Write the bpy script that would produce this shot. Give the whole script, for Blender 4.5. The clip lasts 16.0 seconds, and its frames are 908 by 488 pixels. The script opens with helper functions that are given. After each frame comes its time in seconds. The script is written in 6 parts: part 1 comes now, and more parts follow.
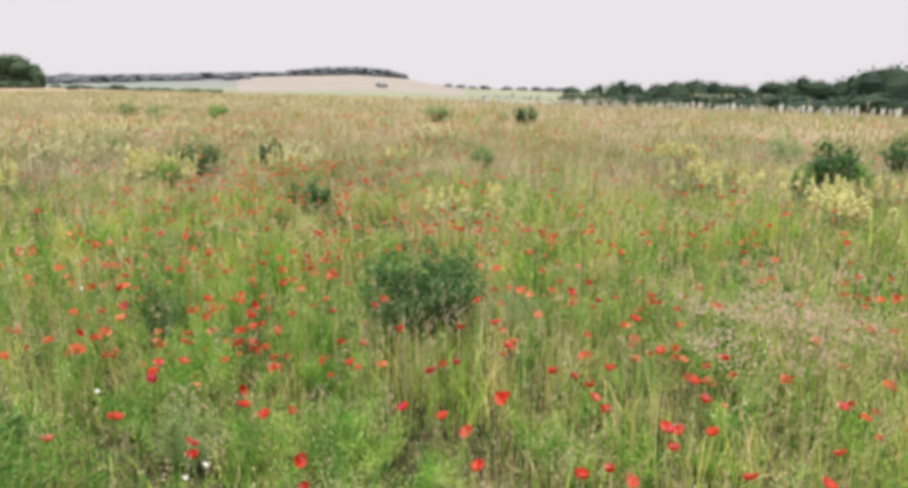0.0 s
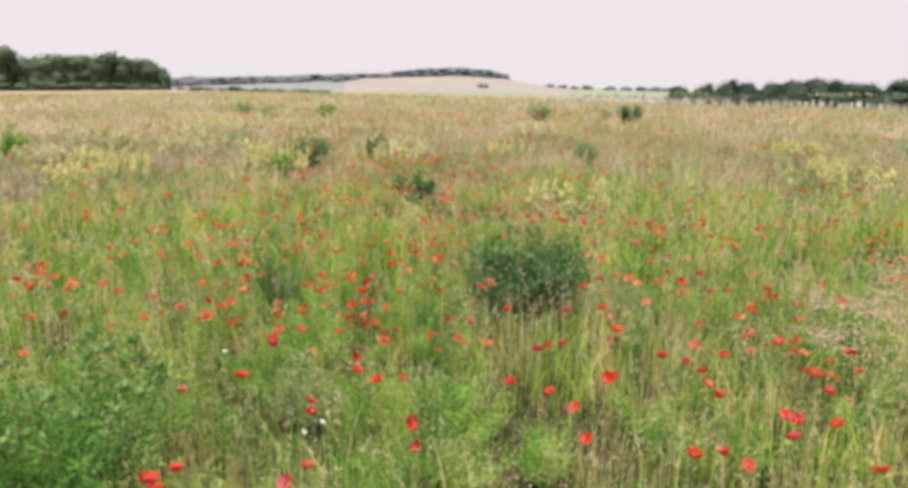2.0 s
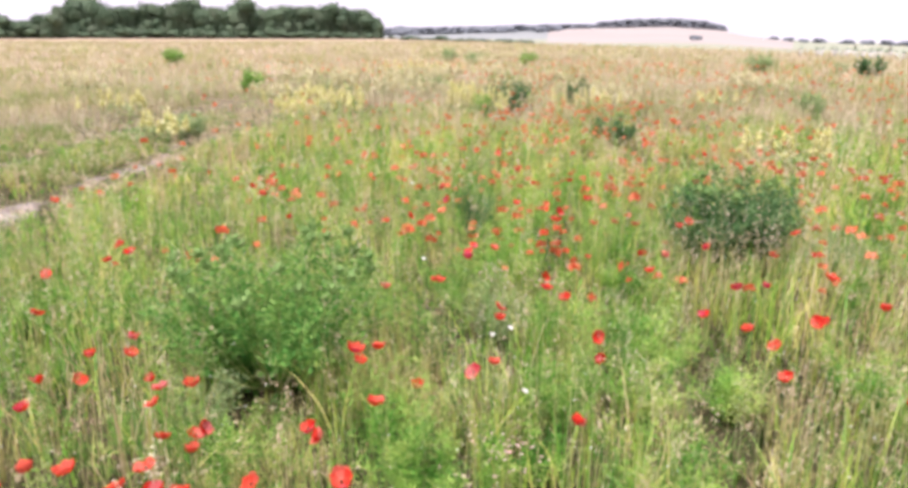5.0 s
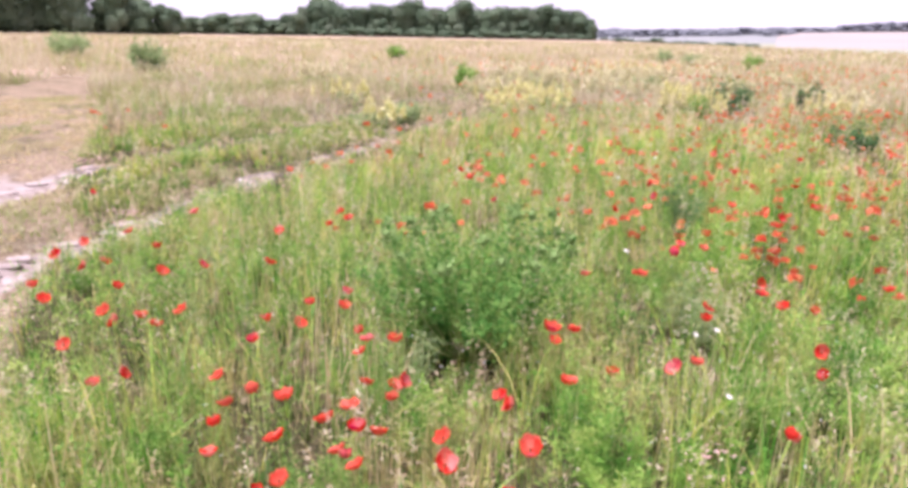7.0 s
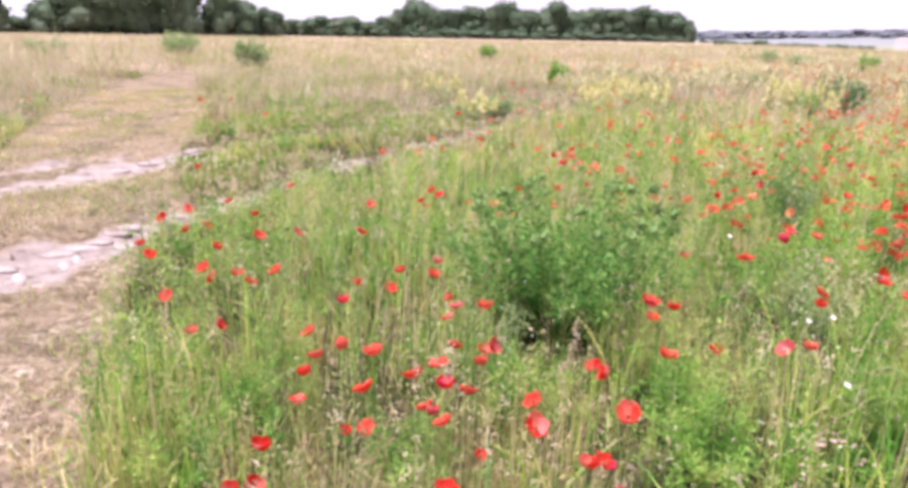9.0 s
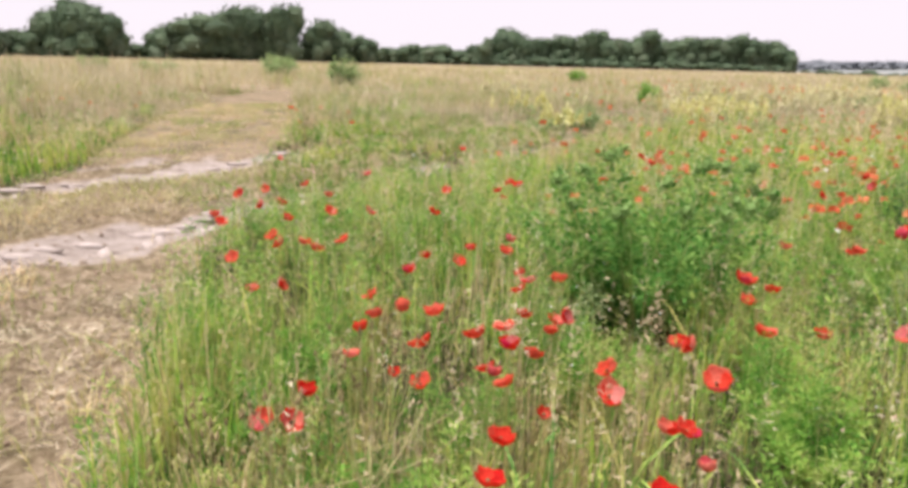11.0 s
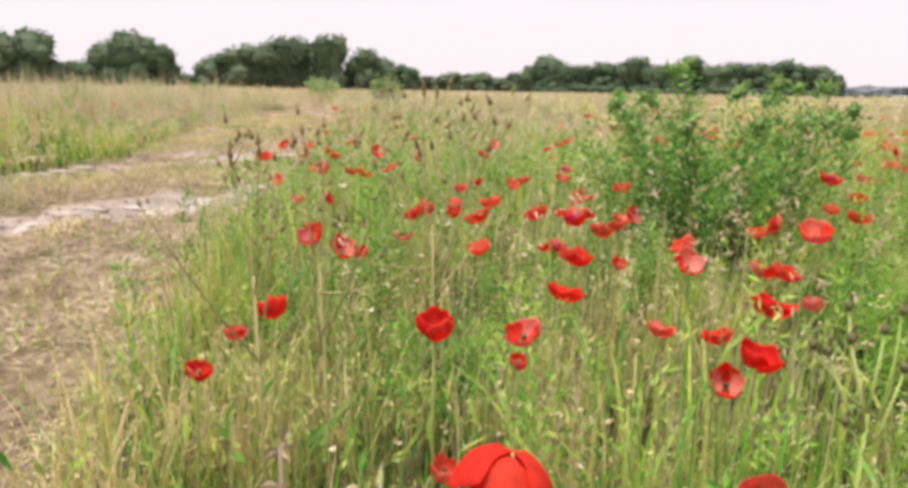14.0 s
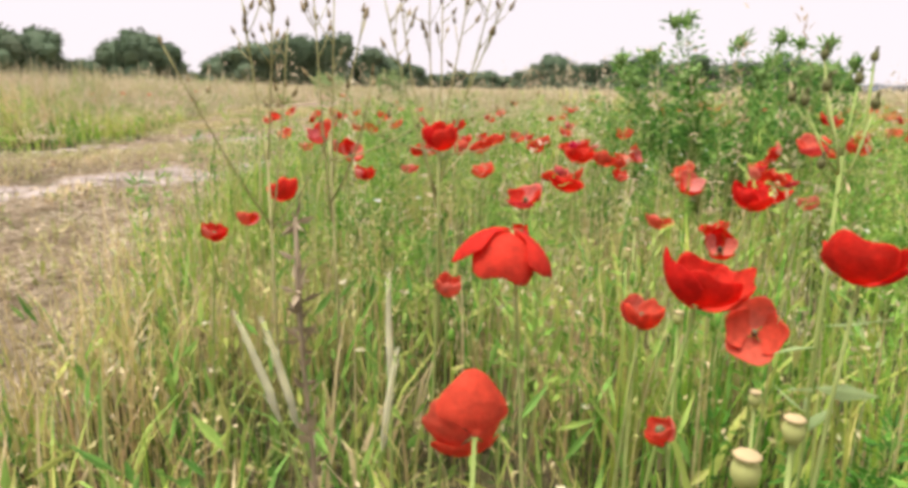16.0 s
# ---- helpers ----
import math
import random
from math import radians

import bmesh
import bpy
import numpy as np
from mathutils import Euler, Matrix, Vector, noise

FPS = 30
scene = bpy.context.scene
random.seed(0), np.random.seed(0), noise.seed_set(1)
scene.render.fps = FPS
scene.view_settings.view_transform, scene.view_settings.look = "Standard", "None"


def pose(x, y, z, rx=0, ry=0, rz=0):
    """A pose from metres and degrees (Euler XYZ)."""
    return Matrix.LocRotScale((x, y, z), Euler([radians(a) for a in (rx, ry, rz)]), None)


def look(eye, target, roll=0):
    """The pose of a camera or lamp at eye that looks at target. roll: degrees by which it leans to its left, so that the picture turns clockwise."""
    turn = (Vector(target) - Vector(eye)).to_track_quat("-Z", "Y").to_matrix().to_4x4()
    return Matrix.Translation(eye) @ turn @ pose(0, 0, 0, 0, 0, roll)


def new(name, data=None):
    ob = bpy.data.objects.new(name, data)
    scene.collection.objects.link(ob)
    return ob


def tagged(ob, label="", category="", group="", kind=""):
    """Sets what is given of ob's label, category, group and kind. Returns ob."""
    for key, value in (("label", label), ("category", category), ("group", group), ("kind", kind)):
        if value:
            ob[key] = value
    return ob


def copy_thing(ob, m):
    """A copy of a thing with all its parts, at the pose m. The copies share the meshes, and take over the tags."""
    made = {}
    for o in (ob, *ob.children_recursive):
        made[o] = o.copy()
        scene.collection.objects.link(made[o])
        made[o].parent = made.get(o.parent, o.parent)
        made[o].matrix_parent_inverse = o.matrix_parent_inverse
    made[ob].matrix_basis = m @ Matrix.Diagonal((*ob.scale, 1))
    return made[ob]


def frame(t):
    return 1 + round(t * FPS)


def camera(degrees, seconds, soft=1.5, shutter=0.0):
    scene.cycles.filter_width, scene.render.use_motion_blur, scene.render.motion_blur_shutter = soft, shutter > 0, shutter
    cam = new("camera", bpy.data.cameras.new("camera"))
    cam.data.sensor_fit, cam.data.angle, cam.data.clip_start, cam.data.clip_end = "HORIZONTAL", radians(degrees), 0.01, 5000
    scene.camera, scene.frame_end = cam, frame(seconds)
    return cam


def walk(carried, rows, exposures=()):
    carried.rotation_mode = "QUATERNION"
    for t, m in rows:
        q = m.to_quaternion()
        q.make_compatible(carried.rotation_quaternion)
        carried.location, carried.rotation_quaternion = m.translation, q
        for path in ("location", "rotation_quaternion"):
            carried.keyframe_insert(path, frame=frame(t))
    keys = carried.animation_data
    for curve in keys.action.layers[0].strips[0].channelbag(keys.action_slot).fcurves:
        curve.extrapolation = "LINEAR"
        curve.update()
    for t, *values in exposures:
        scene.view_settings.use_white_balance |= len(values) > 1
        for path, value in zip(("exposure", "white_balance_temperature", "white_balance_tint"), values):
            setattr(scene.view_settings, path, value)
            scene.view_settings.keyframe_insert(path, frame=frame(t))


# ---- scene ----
cam = camera(67.2, 16.0, soft=3.95)
PATH = [
    (0, (0.107, 0.179, 1.427), (0.001, 2.124, 0.971), 0.1),
    (0.5, (0.09, 0.178, 1.399), (-0.096, 2.116, 0.943), -0.0),
    (1, (0.068, 0.164, 1.375), (-0.174, 2.097, 0.921), -0.0),
    (1.5, (0.065, 0.14, 1.365), (-0.246, 2.062, 0.909), -0.1),
    (2, (0.062, 0.124, 1.346), (-0.324, 2.033, 0.892), -0.2),
    (2.5, (0.062, 0.111, 1.33), (-0.397, 2.003, 0.872), -0.2),
    (3, (0.052, 0.098, 1.306), (-0.484, 1.966, 0.836), -0.2),
    (3.5, (0.057, 0.091, 1.288), (-0.557, 1.93, 0.797), -0.3),
    (4, (0.062, 0.082, 1.268), (-0.639, 1.882, 0.75), -0.4),
    (4.2, (0.067, 0.077, 1.259), (-0.673, 1.854, 0.719), -0.4),
    (6.3, (0.025, 0.033, 1.175), (-1.152, 1.539, 0.587), 1.1),
    (6.5, (0.024, 0.029, 1.171), (-1.209, 1.49, 0.583), 1.0),
    (7, (0.026, 0.033, 1.154), (-1.31, 1.401, 0.568), 1.0),
    (7.5, (0.025, 0.021, 1.132), (-1.401, 1.295, 0.546), 0.9),
    (8, (0.011, 0.013, 1.105), (-1.451, 1.246, 0.52), 1.0),
    (8.5, (0.001, 0.017, 1.076), (-1.478, 1.229, 0.491), 1.0),
    (9, (-0.003, 0.027, 1.041), (-1.504, 1.212, 0.457), 1.0),
    (9.5, (-0.006, 0.038, 1.002), (-1.531, 1.192, 0.416), 1.1),
    (10, (-0.009, 0.056, 0.965), (-1.566, 1.168, 0.384), 1.2),
    (10.2, (-0.014, 0.067, 0.942), (-1.597, 1.145, 0.367), 1.2),
    (12.3, (-0.061, 0.102, 0.709), (-1.769, 1.047, 0.273), 1.1),
    (12.5, (-0.06, 0.102, 0.683), (-1.773, 1.038, 0.248), 0.9),
    (13, (-0.071, 0.091, 0.627), (-1.789, 1.019, 0.193), 1.0),
    (13.5, (-0.071, 0.085, 0.597), (-1.793, 1.002, 0.159), 0.9),
    (14, (-0.075, 0.079, 0.546), (-1.802, 0.986, 0.107), 0.9),
    (14.5, (-0.057, 0.073, 0.508), (-1.788, 0.974, 0.068), 0.9),
    (15, (-0.051, 0.066, 0.48), (-1.785, 0.963, 0.041), 0.9),
    (15.5, (-0.038, 0.059, 0.452), (-1.772, 0.953, 0.012), 0.9),
    (16, (-0.024, 0.056, 0.424), (-1.758, 0.948, -0.019), 0.9),
]
walk(cam, [(t, look(eye, target, roll)) for t, eye, target, roll in PATH],
     exposures=((0, 0.03, 6600, 11), (2.5, 0.07, 6800, 15), (3.1, 0.05, 6850, 15), (3.6, 0.24, 6700, 14), (4.2, 0.42, 6500, 16), (6.3, 0.61, 6050, 39), (7.5, 0.59, 6080, 35), (9.6, 0.58, 6150, 33), (10.2, 0.38, 6300, 26), (12.3, 0.24, 6850, 16), (16, 0.3, 6750, 16)))

# ---------------------------------------------------------------- world, sun
world = bpy.data.worlds.new("overcast_sky")
scene.world = world
world.use_nodes = True
wn, wl = world.node_tree.nodes, world.node_tree.links
wn.clear()
w_out = wn.new("ShaderNodeOutputWorld")
w_bg = wn.new("ShaderNodeBackground")
w_sky = wn.new("ShaderNodeTexSky")
w_sky.sky_type = "NISHITA"
w_sky.sun_disc = False
w_sky.sun_elevation = radians(75)
w_sky.sun_rotation = radians(190)
w_dim = wn.new("ShaderNodeMix")
w_dim.data_type = "RGBA"
w_dim.blend_type = "MULTIPLY"
w_dim.inputs[0].default_value = 1.0
w_dim.inputs[7].default_value = (0.1, 0.1, 0.1, 1)
w_cloud = wn.new("ShaderNodeMix")            # a closed cloud deck over the clear sky
w_cloud.data_type = "RGBA"
w_cloud.inputs[0].default_value = 0.96
w_cloud.inputs[7].default_value = (0.81, 0.782, 0.824, 1)
wl.new(w_sky.outputs[0], w_dim.inputs[6])
wl.new(w_dim.outputs[2], w_cloud.inputs[6])
wl.new(w_cloud.outputs[2], w_bg.inputs[0])
w_bg.inputs[1].default_value = 1.0
wl.new(w_bg.outputs[0], w_out.inputs[0])

sun = new("sun", bpy.data.lights.new("sun", "SUN"))
sun.data.energy = 5.7
sun.data.angle = radians(38)
sun.data.color = (1.0, 0.965, 0.9)
sun.matrix_world = look((0, 0, 60), (3, 16, 0))
sun.location = (-30, -30, 60)


# ---------------------------------------------------------------- materials
def ramp_node(nt, stops):
    r = nt.nodes.new("ShaderNodeValToRGB")
    e = r.color_ramp.elements
    while len(e) < len(stops):
        e.new(0.5)
    for k, (p, c) in enumerate(stops):
        e[k].position = p
        e[k].color = (*c, 1)
    return r


def mix_node(nt, kind, fac):
    m = nt.nodes.new("ShaderNodeMix")
    m.data_type = "RGBA"
    m.blend_type = kind
    if isinstance(fac, (int, float)):
        m.inputs[0].default_value = fac
    else:
        nt.links.new(fac, m.inputs[0])
    return m


def noise_node(nt, scale, detail=3.0, rough=0.55):
    tc = nt.nodes.new("ShaderNodeTexCoord")
    n = nt.nodes.new("ShaderNodeTexNoise")
    n.inputs["Scale"].default_value = scale
    n.inputs["Detail"].default_value = detail
    n.inputs["Roughness"].default_value = rough
    nt.links.new(tc.outputs["Object"], n.inputs["Vector"])
    return n


def leafy(name, stops, patch=None, patch_scale=0.5, rough=0.65, thin=0.35, by="island", grain=60.0, crease=0.0, clump=0.0, clump_scale=4.0):
    """Thin plant tissue: colours by piece and by clump, a slow drift over the place, fine grain, some light through it."""
    m = bpy.data.materials.new(name)
    m.use_nodes = True
    nt = m.node_tree
    bsdf, out = nt.nodes["Principled BSDF"], nt.nodes["Material Output"]
    if by == "island":
        rnd = nt.nodes.new("ShaderNodeNewGeometry").outputs["Random Per Island"]
    else:
        rnd = nt.nodes.new("ShaderNodeObjectInfo").outputs["Random"]
    if clump:
        c = noise_node(nt, clump_scale, 2.0, 0.6)
        squash = nt.nodes.new("ShaderNodeMapping")
        squash.inputs["Scale"].default_value = (1, 1, 0.22)
        nt.links.new(c.inputs["Vector"].links[0].from_socket, squash.inputs["Vector"])
        nt.links.new(squash.outputs[0], c.inputs["Vector"])
        span = nt.nodes.new("ShaderNodeMapRange")
        span.inputs[1].default_value, span.inputs[2].default_value = 0.37, 0.63
        nt.links.new(c.outputs[0], span.inputs[0])
        both = nt.nodes.new("ShaderNodeMix")
        both.inputs[0].default_value = clump
        nt.links.new(rnd, both.inputs[2])
        nt.links.new(span.outputs[0], both.inputs[3])
        rnd = both.outputs[0]
    r = ramp_node(nt, stops)
    nt.links.new(rnd, r.inputs[0])
    col = r.outputs[0]
    if patch:
        n = noise_node(nt, patch_scale, 2.0)
        pr = ramp_node(nt, [(0.42, (0, 0, 0)), (0.66, (1, 1, 1))])
        nt.links.new(n.outputs[0], pr.inputs[0])
        mx = mix_node(nt, "MIX", pr.outputs[0])
        nt.links.new(col, mx.inputs[6])
        mx.inputs[7].default_value = (*patch, 1)
        half = mix_node(nt, "MIX", 0.75)
        nt.links.new(col, half.inputs[6])
        nt.links.new(mx.outputs[2], half.inputs[7])
        col = half.outputs[2]
    g = noise_node(nt, grain, 2.0)
    gr = ramp_node(nt, [(0.25, (0.72, 0.72, 0.72)), (0.75, (1.18, 1.18, 1.18))])
    nt.links.new(g.outputs[0], gr.inputs[0])
    gm = mix_node(nt, "MULTIPLY", 0.8)
    nt.links.new(col, gm.inputs[6])
    nt.links.new(gr.outputs[0], gm.inputs[7])
    col = gm.outputs[2]
    nt.links.new(col, bsdf.inputs["Base Color"])
    bsdf.inputs["Roughness"].default_value = rough
    bsdf.inputs["Specular IOR Level"].default_value = 0.14
    tr = nt.nodes.new("ShaderNodeBsdfTranslucent")
    if crease:
        nb = noise_node(nt, crease, 4.0, 0.7)
        bp = nt.nodes.new("ShaderNodeBump")
        bp.inputs["Strength"].default_value = 0.4
        bp.inputs["Distance"].default_value = 0.003
        nt.links.new(nb.outputs[0], bp.inputs["Height"])
        nt.links.new(bp.outputs[0], bsdf.inputs["Normal"])
        nt.links.new(bp.outputs[0], tr.inputs["Normal"])
    nt.links.new(col, tr.inputs[0])
    ms = nt.nodes.new("ShaderNodeMixShader")
    ms.inputs[0].default_value = thin
    nt.links.new(bsdf.outputs[0], ms.inputs[1])
    nt.links.new(tr.outputs[0], ms.inputs[2])
    nt.links.new(ms.outputs[0], out.inputs[0])
    return m


def solid(name, a, b, scale=8.0, rough=0.85, bump=0.3, bump_scale=30.0):
    m = bpy.data.materials.new(name)
    m.use_nodes = True
    nt = m.node_tree
    bsdf = nt.nodes["Principled BSDF"]
    n = noise_node(nt, scale, 5.0, 0.6)
    r = ramp_node(nt, [(0.3, a), (0.7, b)])
    nt.links.new(n.outputs[0], r.inputs[0])
    nt.links.new(r.outputs[0], bsdf.inputs["Base Color"])
    bsdf.inputs["Roughness"].default_value = rough
    bsdf.inputs["Specular IOR Level"].default_value = 0.2
    nb = noise_node(nt, bump_scale, 4.0)
    bp = nt.nodes.new("ShaderNodeBump")
    bp.inputs["Strength"].default_value = bump
    bp.inputs["Distance"].default_value = 0.02
    nt.links.new(nb.outputs[0], bp.inputs["Height"])
    nt.links.new(bp.outputs[0], bsdf.inputs["Normal"])
    return m


def meadow_ground():
    """Soil under the plants, straw-strewn mown ground and pale sandy ruts; the last two by masks of the sheet."""
    m = bpy.data.materials.new("meadow_ground")
    m.use_nodes = True
    nt = m.node_tree
    bsdf = nt.nodes["Principled BSDF"]

    def attr(name):
        a = nt.nodes.new("ShaderNodeAttribute")
        a.attribute_name = name
        return a.outputs["Fac"]

    def layer(scale, stops, detail=6.0):
        n = noise_node(nt, scale, detail, 0.65)
        r = ramp_node(nt, stops)
        nt.links.new(n.outputs[0], r.inputs[0])
        return r.outputs[0]

    def ragged(mask, scale, amount):
        n = noise_node(nt, scale, 4.0, 0.7)
        a = nt.nodes.new("ShaderNodeMath")
        a.operation = "MULTIPLY_ADD"
        nt.links.new(n.outputs[0], a.inputs[0])
        a.inputs[1].default_value = amount
        nt.links.new(mask, a.inputs[2])
        s = nt.nodes.new("ShaderNodeMapRange")
        nt.links.new(a.outputs[0], s.inputs[0])
        s.inputs[1].default_value = 0.42 + amount * 0.5
        s.inputs[2].default_value = 0.62 + amount * 0.5
        return s.outputs[0]

    # soil colour lowered to stand in for shade between the plants
    soil = layer(14.0, [(0.3, (0.03, 0.026, 0.013)), (0.5, (0.062, 0.058, 0.027)), (0.7, (0.14, 0.12, 0.062))])
    field = layer(0.16, [(0.3, (0.22, 0.19, 0.11)), (0.5, (0.3, 0.235, 0.165)), (0.62, (0.37, 0.28, 0.215)), (0.75, (0.35, 0.3, 0.2))])
    mown_fine = layer(26.0, [(0.36, (0.032, 0.025, 0.016)), (0.46, (0.12, 0.09, 0.058)), (0.58, (0.25, 0.2, 0.148)), (0.7, (0.43, 0.37, 0.305))])
    mown_wide = layer(3.2, [(0.32, (0.13, 0.13, 0.05)), (0.43, (0.27, 0.2, 0.135)), (0.54, (0.36, 0.275, 0.2)), (0.63, (0.15, 0.11, 0.065)), (0.75, (0.13, 0.145, 0.055))])
    mown_mix = mix_node(nt, "MIX", 0.42)
    nt.links.new(mown_fine, mown_mix.inputs[6])
    nt.links.new(mown_wide, mown_mix.inputs[7])
    worn = mix_node(nt, "MULTIPLY", 1.0)
    nt.links.new(mown_mix.outputs[2], worn.inputs[6])
    nt.links.new(layer(1.3, [(0.36, (0.55, 0.6, 0.5)), (0.5, (0.95, 0.97, 0.9)), (0.66, (1.04, 1.04, 1.0))], 4.0), worn.inputs[7])
    mown = worn.outputs[2]
    sand = layer(8.0, [(0.3, (0.15, 0.118, 0.093)), (0.45, (0.27, 0.228, 0.2)), (0.7, (0.4, 0.352, 0.322))])
    last = soil
    for col, mask in ((field, attr("far_field")), (mown, ragged(attr("mown"), 7.0, 0.5)), (sand, ragged(attr("rut"), 9.0, 0.7))):
        mx = mix_node(nt, "MIX", mask)
        nt.links.new(last, mx.inputs[6])
        nt.links.new(col, mx.inputs[7])
        last = mx.outputs[2]
    nt.links.new(last, bsdf.inputs["Base Color"])
    bsdf.inputs["Roughness"].default_value = 0.95
    bsdf.inputs["Specular IOR Level"].default_value = 0.1
    nb = noise_node(nt, 28.0, 6.0, 0.7)
    bp = nt.nodes.new("ShaderNodeBump")
    bp.inputs["Strength"].default_value = 0.8
    bp.inputs["Distance"].default_value = 0.03
    nt.links.new(nb.outputs[0], bp.inputs["Height"])
    nt.links.new(bp.outputs[0], bsdf.inputs["Normal"])
    return m


M_GROUND = meadow_ground()
# far field colours, paled and greyed to carry the distance haze
M_CREAM = solid("hazed_cream_field", (0.24, 0.215, 0.195), (0.295, 0.265, 0.24), 0.012, 0.95, 0.0)
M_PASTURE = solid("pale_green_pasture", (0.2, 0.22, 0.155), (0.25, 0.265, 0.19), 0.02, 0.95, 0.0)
M_DOWN = solid("hazed_green_downland", (0.165, 0.18, 0.175), (0.21, 0.225, 0.215), 0.01, 0.95, 0.0)
M_BLADE = leafy("green_grass_blade", [(0.0, (0.04, 0.16, 0.02)), (0.3, (0.12, 0.36, 0.042)), (0.52, (0.34, 0.53, 0.075)), (0.75, (0.56, 0.58, 0.14)), (1.0, (0.69, 0.59, 0.23))], thin=0.34, clump=0.72, clump_scale=4.5)
M_BLADE_DULL = leafy("olive_grass_blade", [(0.0, (0.2, 0.29, 0.08)), (0.4, (0.37, 0.41, 0.15)), (0.7, (0.5, 0.46, 0.23)), (1.0, (0.58, 0.49, 0.31))], thin=0.4, clump=0.75, clump_scale=0.6)
M_STRAW_DULL = leafy("faded_grass_straw", [(0.0, (0.395, 0.345, 0.205)), (0.35, (0.5, 0.435, 0.28)), (0.65, (0.54, 0.485, 0.325)), (1.0, (0.63, 0.6, 0.41))], thin=0.4, clump=0.78, clump_scale=0.32)
# very dark greens: shade under the taller plants is put into the colour
M_UNDER = leafy("shade_toned_undergrowth", [(0.0, (0.022, 0.055, 0.01)), (0.5, (0.06, 0.13, 0.02)), (1.0, (0.16, 0.24, 0.05))], thin=0.25)
M_STRAW = leafy("dry_grass_straw", [(0.0, (0.36, 0.25, 0.13)), (0.35, (0.56, 0.44, 0.24)), (0.7, (0.74, 0.63, 0.38)), (1.0, (0.6, 0.37, 0.24))], thin=0.4, clump=0.55, clump_scale=3.0)
M_LITTER = leafy("cut_straw", [(0.0, (0.09, 0.066, 0.042)), (0.25, (0.25, 0.195, 0.13)), (0.6, (0.49, 0.41, 0.295)), (1.0, (0.76, 0.69, 0.54))], thin=0.1, clump=0.55, clump_scale=4.0)
# dead leaf browns darkened as well, to carry shade in the gaps
M_DEAD = leafy("dead_leaf", [(0.0, (0.06, 0.045, 0.025)), (0.5, (0.14, 0.105, 0.06)), (1.0, (0.36, 0.28, 0.17))], thin=0.15)
M_SEED = leafy("grass_seed_head", [(0.0, (0.5, 0.36, 0.22)), (0.5, (0.68, 0.55, 0.38)), (1.0, (0.8, 0.73, 0.55))], thin=0.35, clump=0.6, clump_scale=2.0)
M_HERB = leafy("herb_leaf", [(0.0, (0.035, 0.12, 0.02)), (0.3, (0.11, 0.31, 0.045)), (0.6, (0.27, 0.48, 0.085)), (1.0, (0.55, 0.64, 0.19))], thin=0.36, clump=0.74, clump_scale=5.5)
M_BUSH = leafy("bush_leaf_green", [(0.0, (0.068, 0.19, 0.036)), (0.5, (0.168, 0.37, 0.063)), (1.0, (0.378, 0.55, 0.135))], thin=0.42)
M_BUSH_FEATHER = leafy("feathery_bush_leaf", [(0.0, (0.042, 0.15, 0.03)), (0.5, (0.115, 0.3, 0.055)), (1.0, (0.29, 0.47, 0.12))], thin=0.36)
M_BUSH_DARK = leafy("bush_leaf_dark", [(0.0, (0.035, 0.1, 0.035)), (0.5, (0.07, 0.17, 0.06)), (1.0, (0.13, 0.25, 0.1))])
M_BUSH_BLUE = leafy("bush_leaf_blue_green", [(0.0, (0.045, 0.115, 0.04)), (0.5, (0.085, 0.195, 0.065)), (1.0, (0.2, 0.33, 0.13))])
M_BUSH_GREY = leafy("bush_leaf_grey_green", [(0.0, (0.17, 0.27, 0.1)), (0.5, (0.29, 0.4, 0.17)), (1.0, (0.42, 0.5, 0.25))])
M_STEM = leafy("green_stem", [(0.0, (0.25, 0.35, 0.09)), (1.0, (0.4, 0.46, 0.17))], thin=0.1, by="object")
M_DEADSTEM = leafy("dry_brown_stem", [(0.0, (0.31, 0.31, 0.13)), (1.0, (0.42, 0.37, 0.19))], thin=0.05, by="object")
M_BUD = leafy("dark_bud", [(0.0, (0.16, 0.125, 0.06)), (1.0, (0.34, 0.265, 0.14))], thin=0.05, by="object", grain=200.0)
M_BUDHEAD = leafy("green_bud_head", [(0.0, (0.125, 0.245, 0.065)), (1.0, (0.26, 0.39, 0.13))], thin=0.3, by="island", grain=200.0)
M_PETAL = leafy("poppy_petal", [(0.0, (0.68, 0.03, 0.02)), (0.38, (0.77, 0.085, 0.045)), (0.58, (0.8, 0.18, 0.11)), (0.76, (0.8, 0.29, 0.22)), (0.86, (0.68, 0.04, 0.11)), (1.0, (0.8, 0.38, 0.32))], thin=0.6, by="object", rough=0.75, grain=160.0, crease=170.0)
M_PETAL_DEEP = leafy("deep_red_petal", [(0.0, (0.72, 0.025, 0.02)), (0.6, (0.77, 0.045, 0.03)), (1.0, (0.8, 0.08, 0.045))], thin=0.6, by="object", rough=0.75, grain=160.0, crease=170.0)
M_PETAL_CORAL = leafy("coral_red_petal", [(0.0, (0.76, 0.1, 0.05)), (0.6, (0.78, 0.16, 0.095)), (1.0, (0.8, 0.25, 0.18))], thin=0.6, by="object", rough=0.75, grain=160.0, crease=170.0)
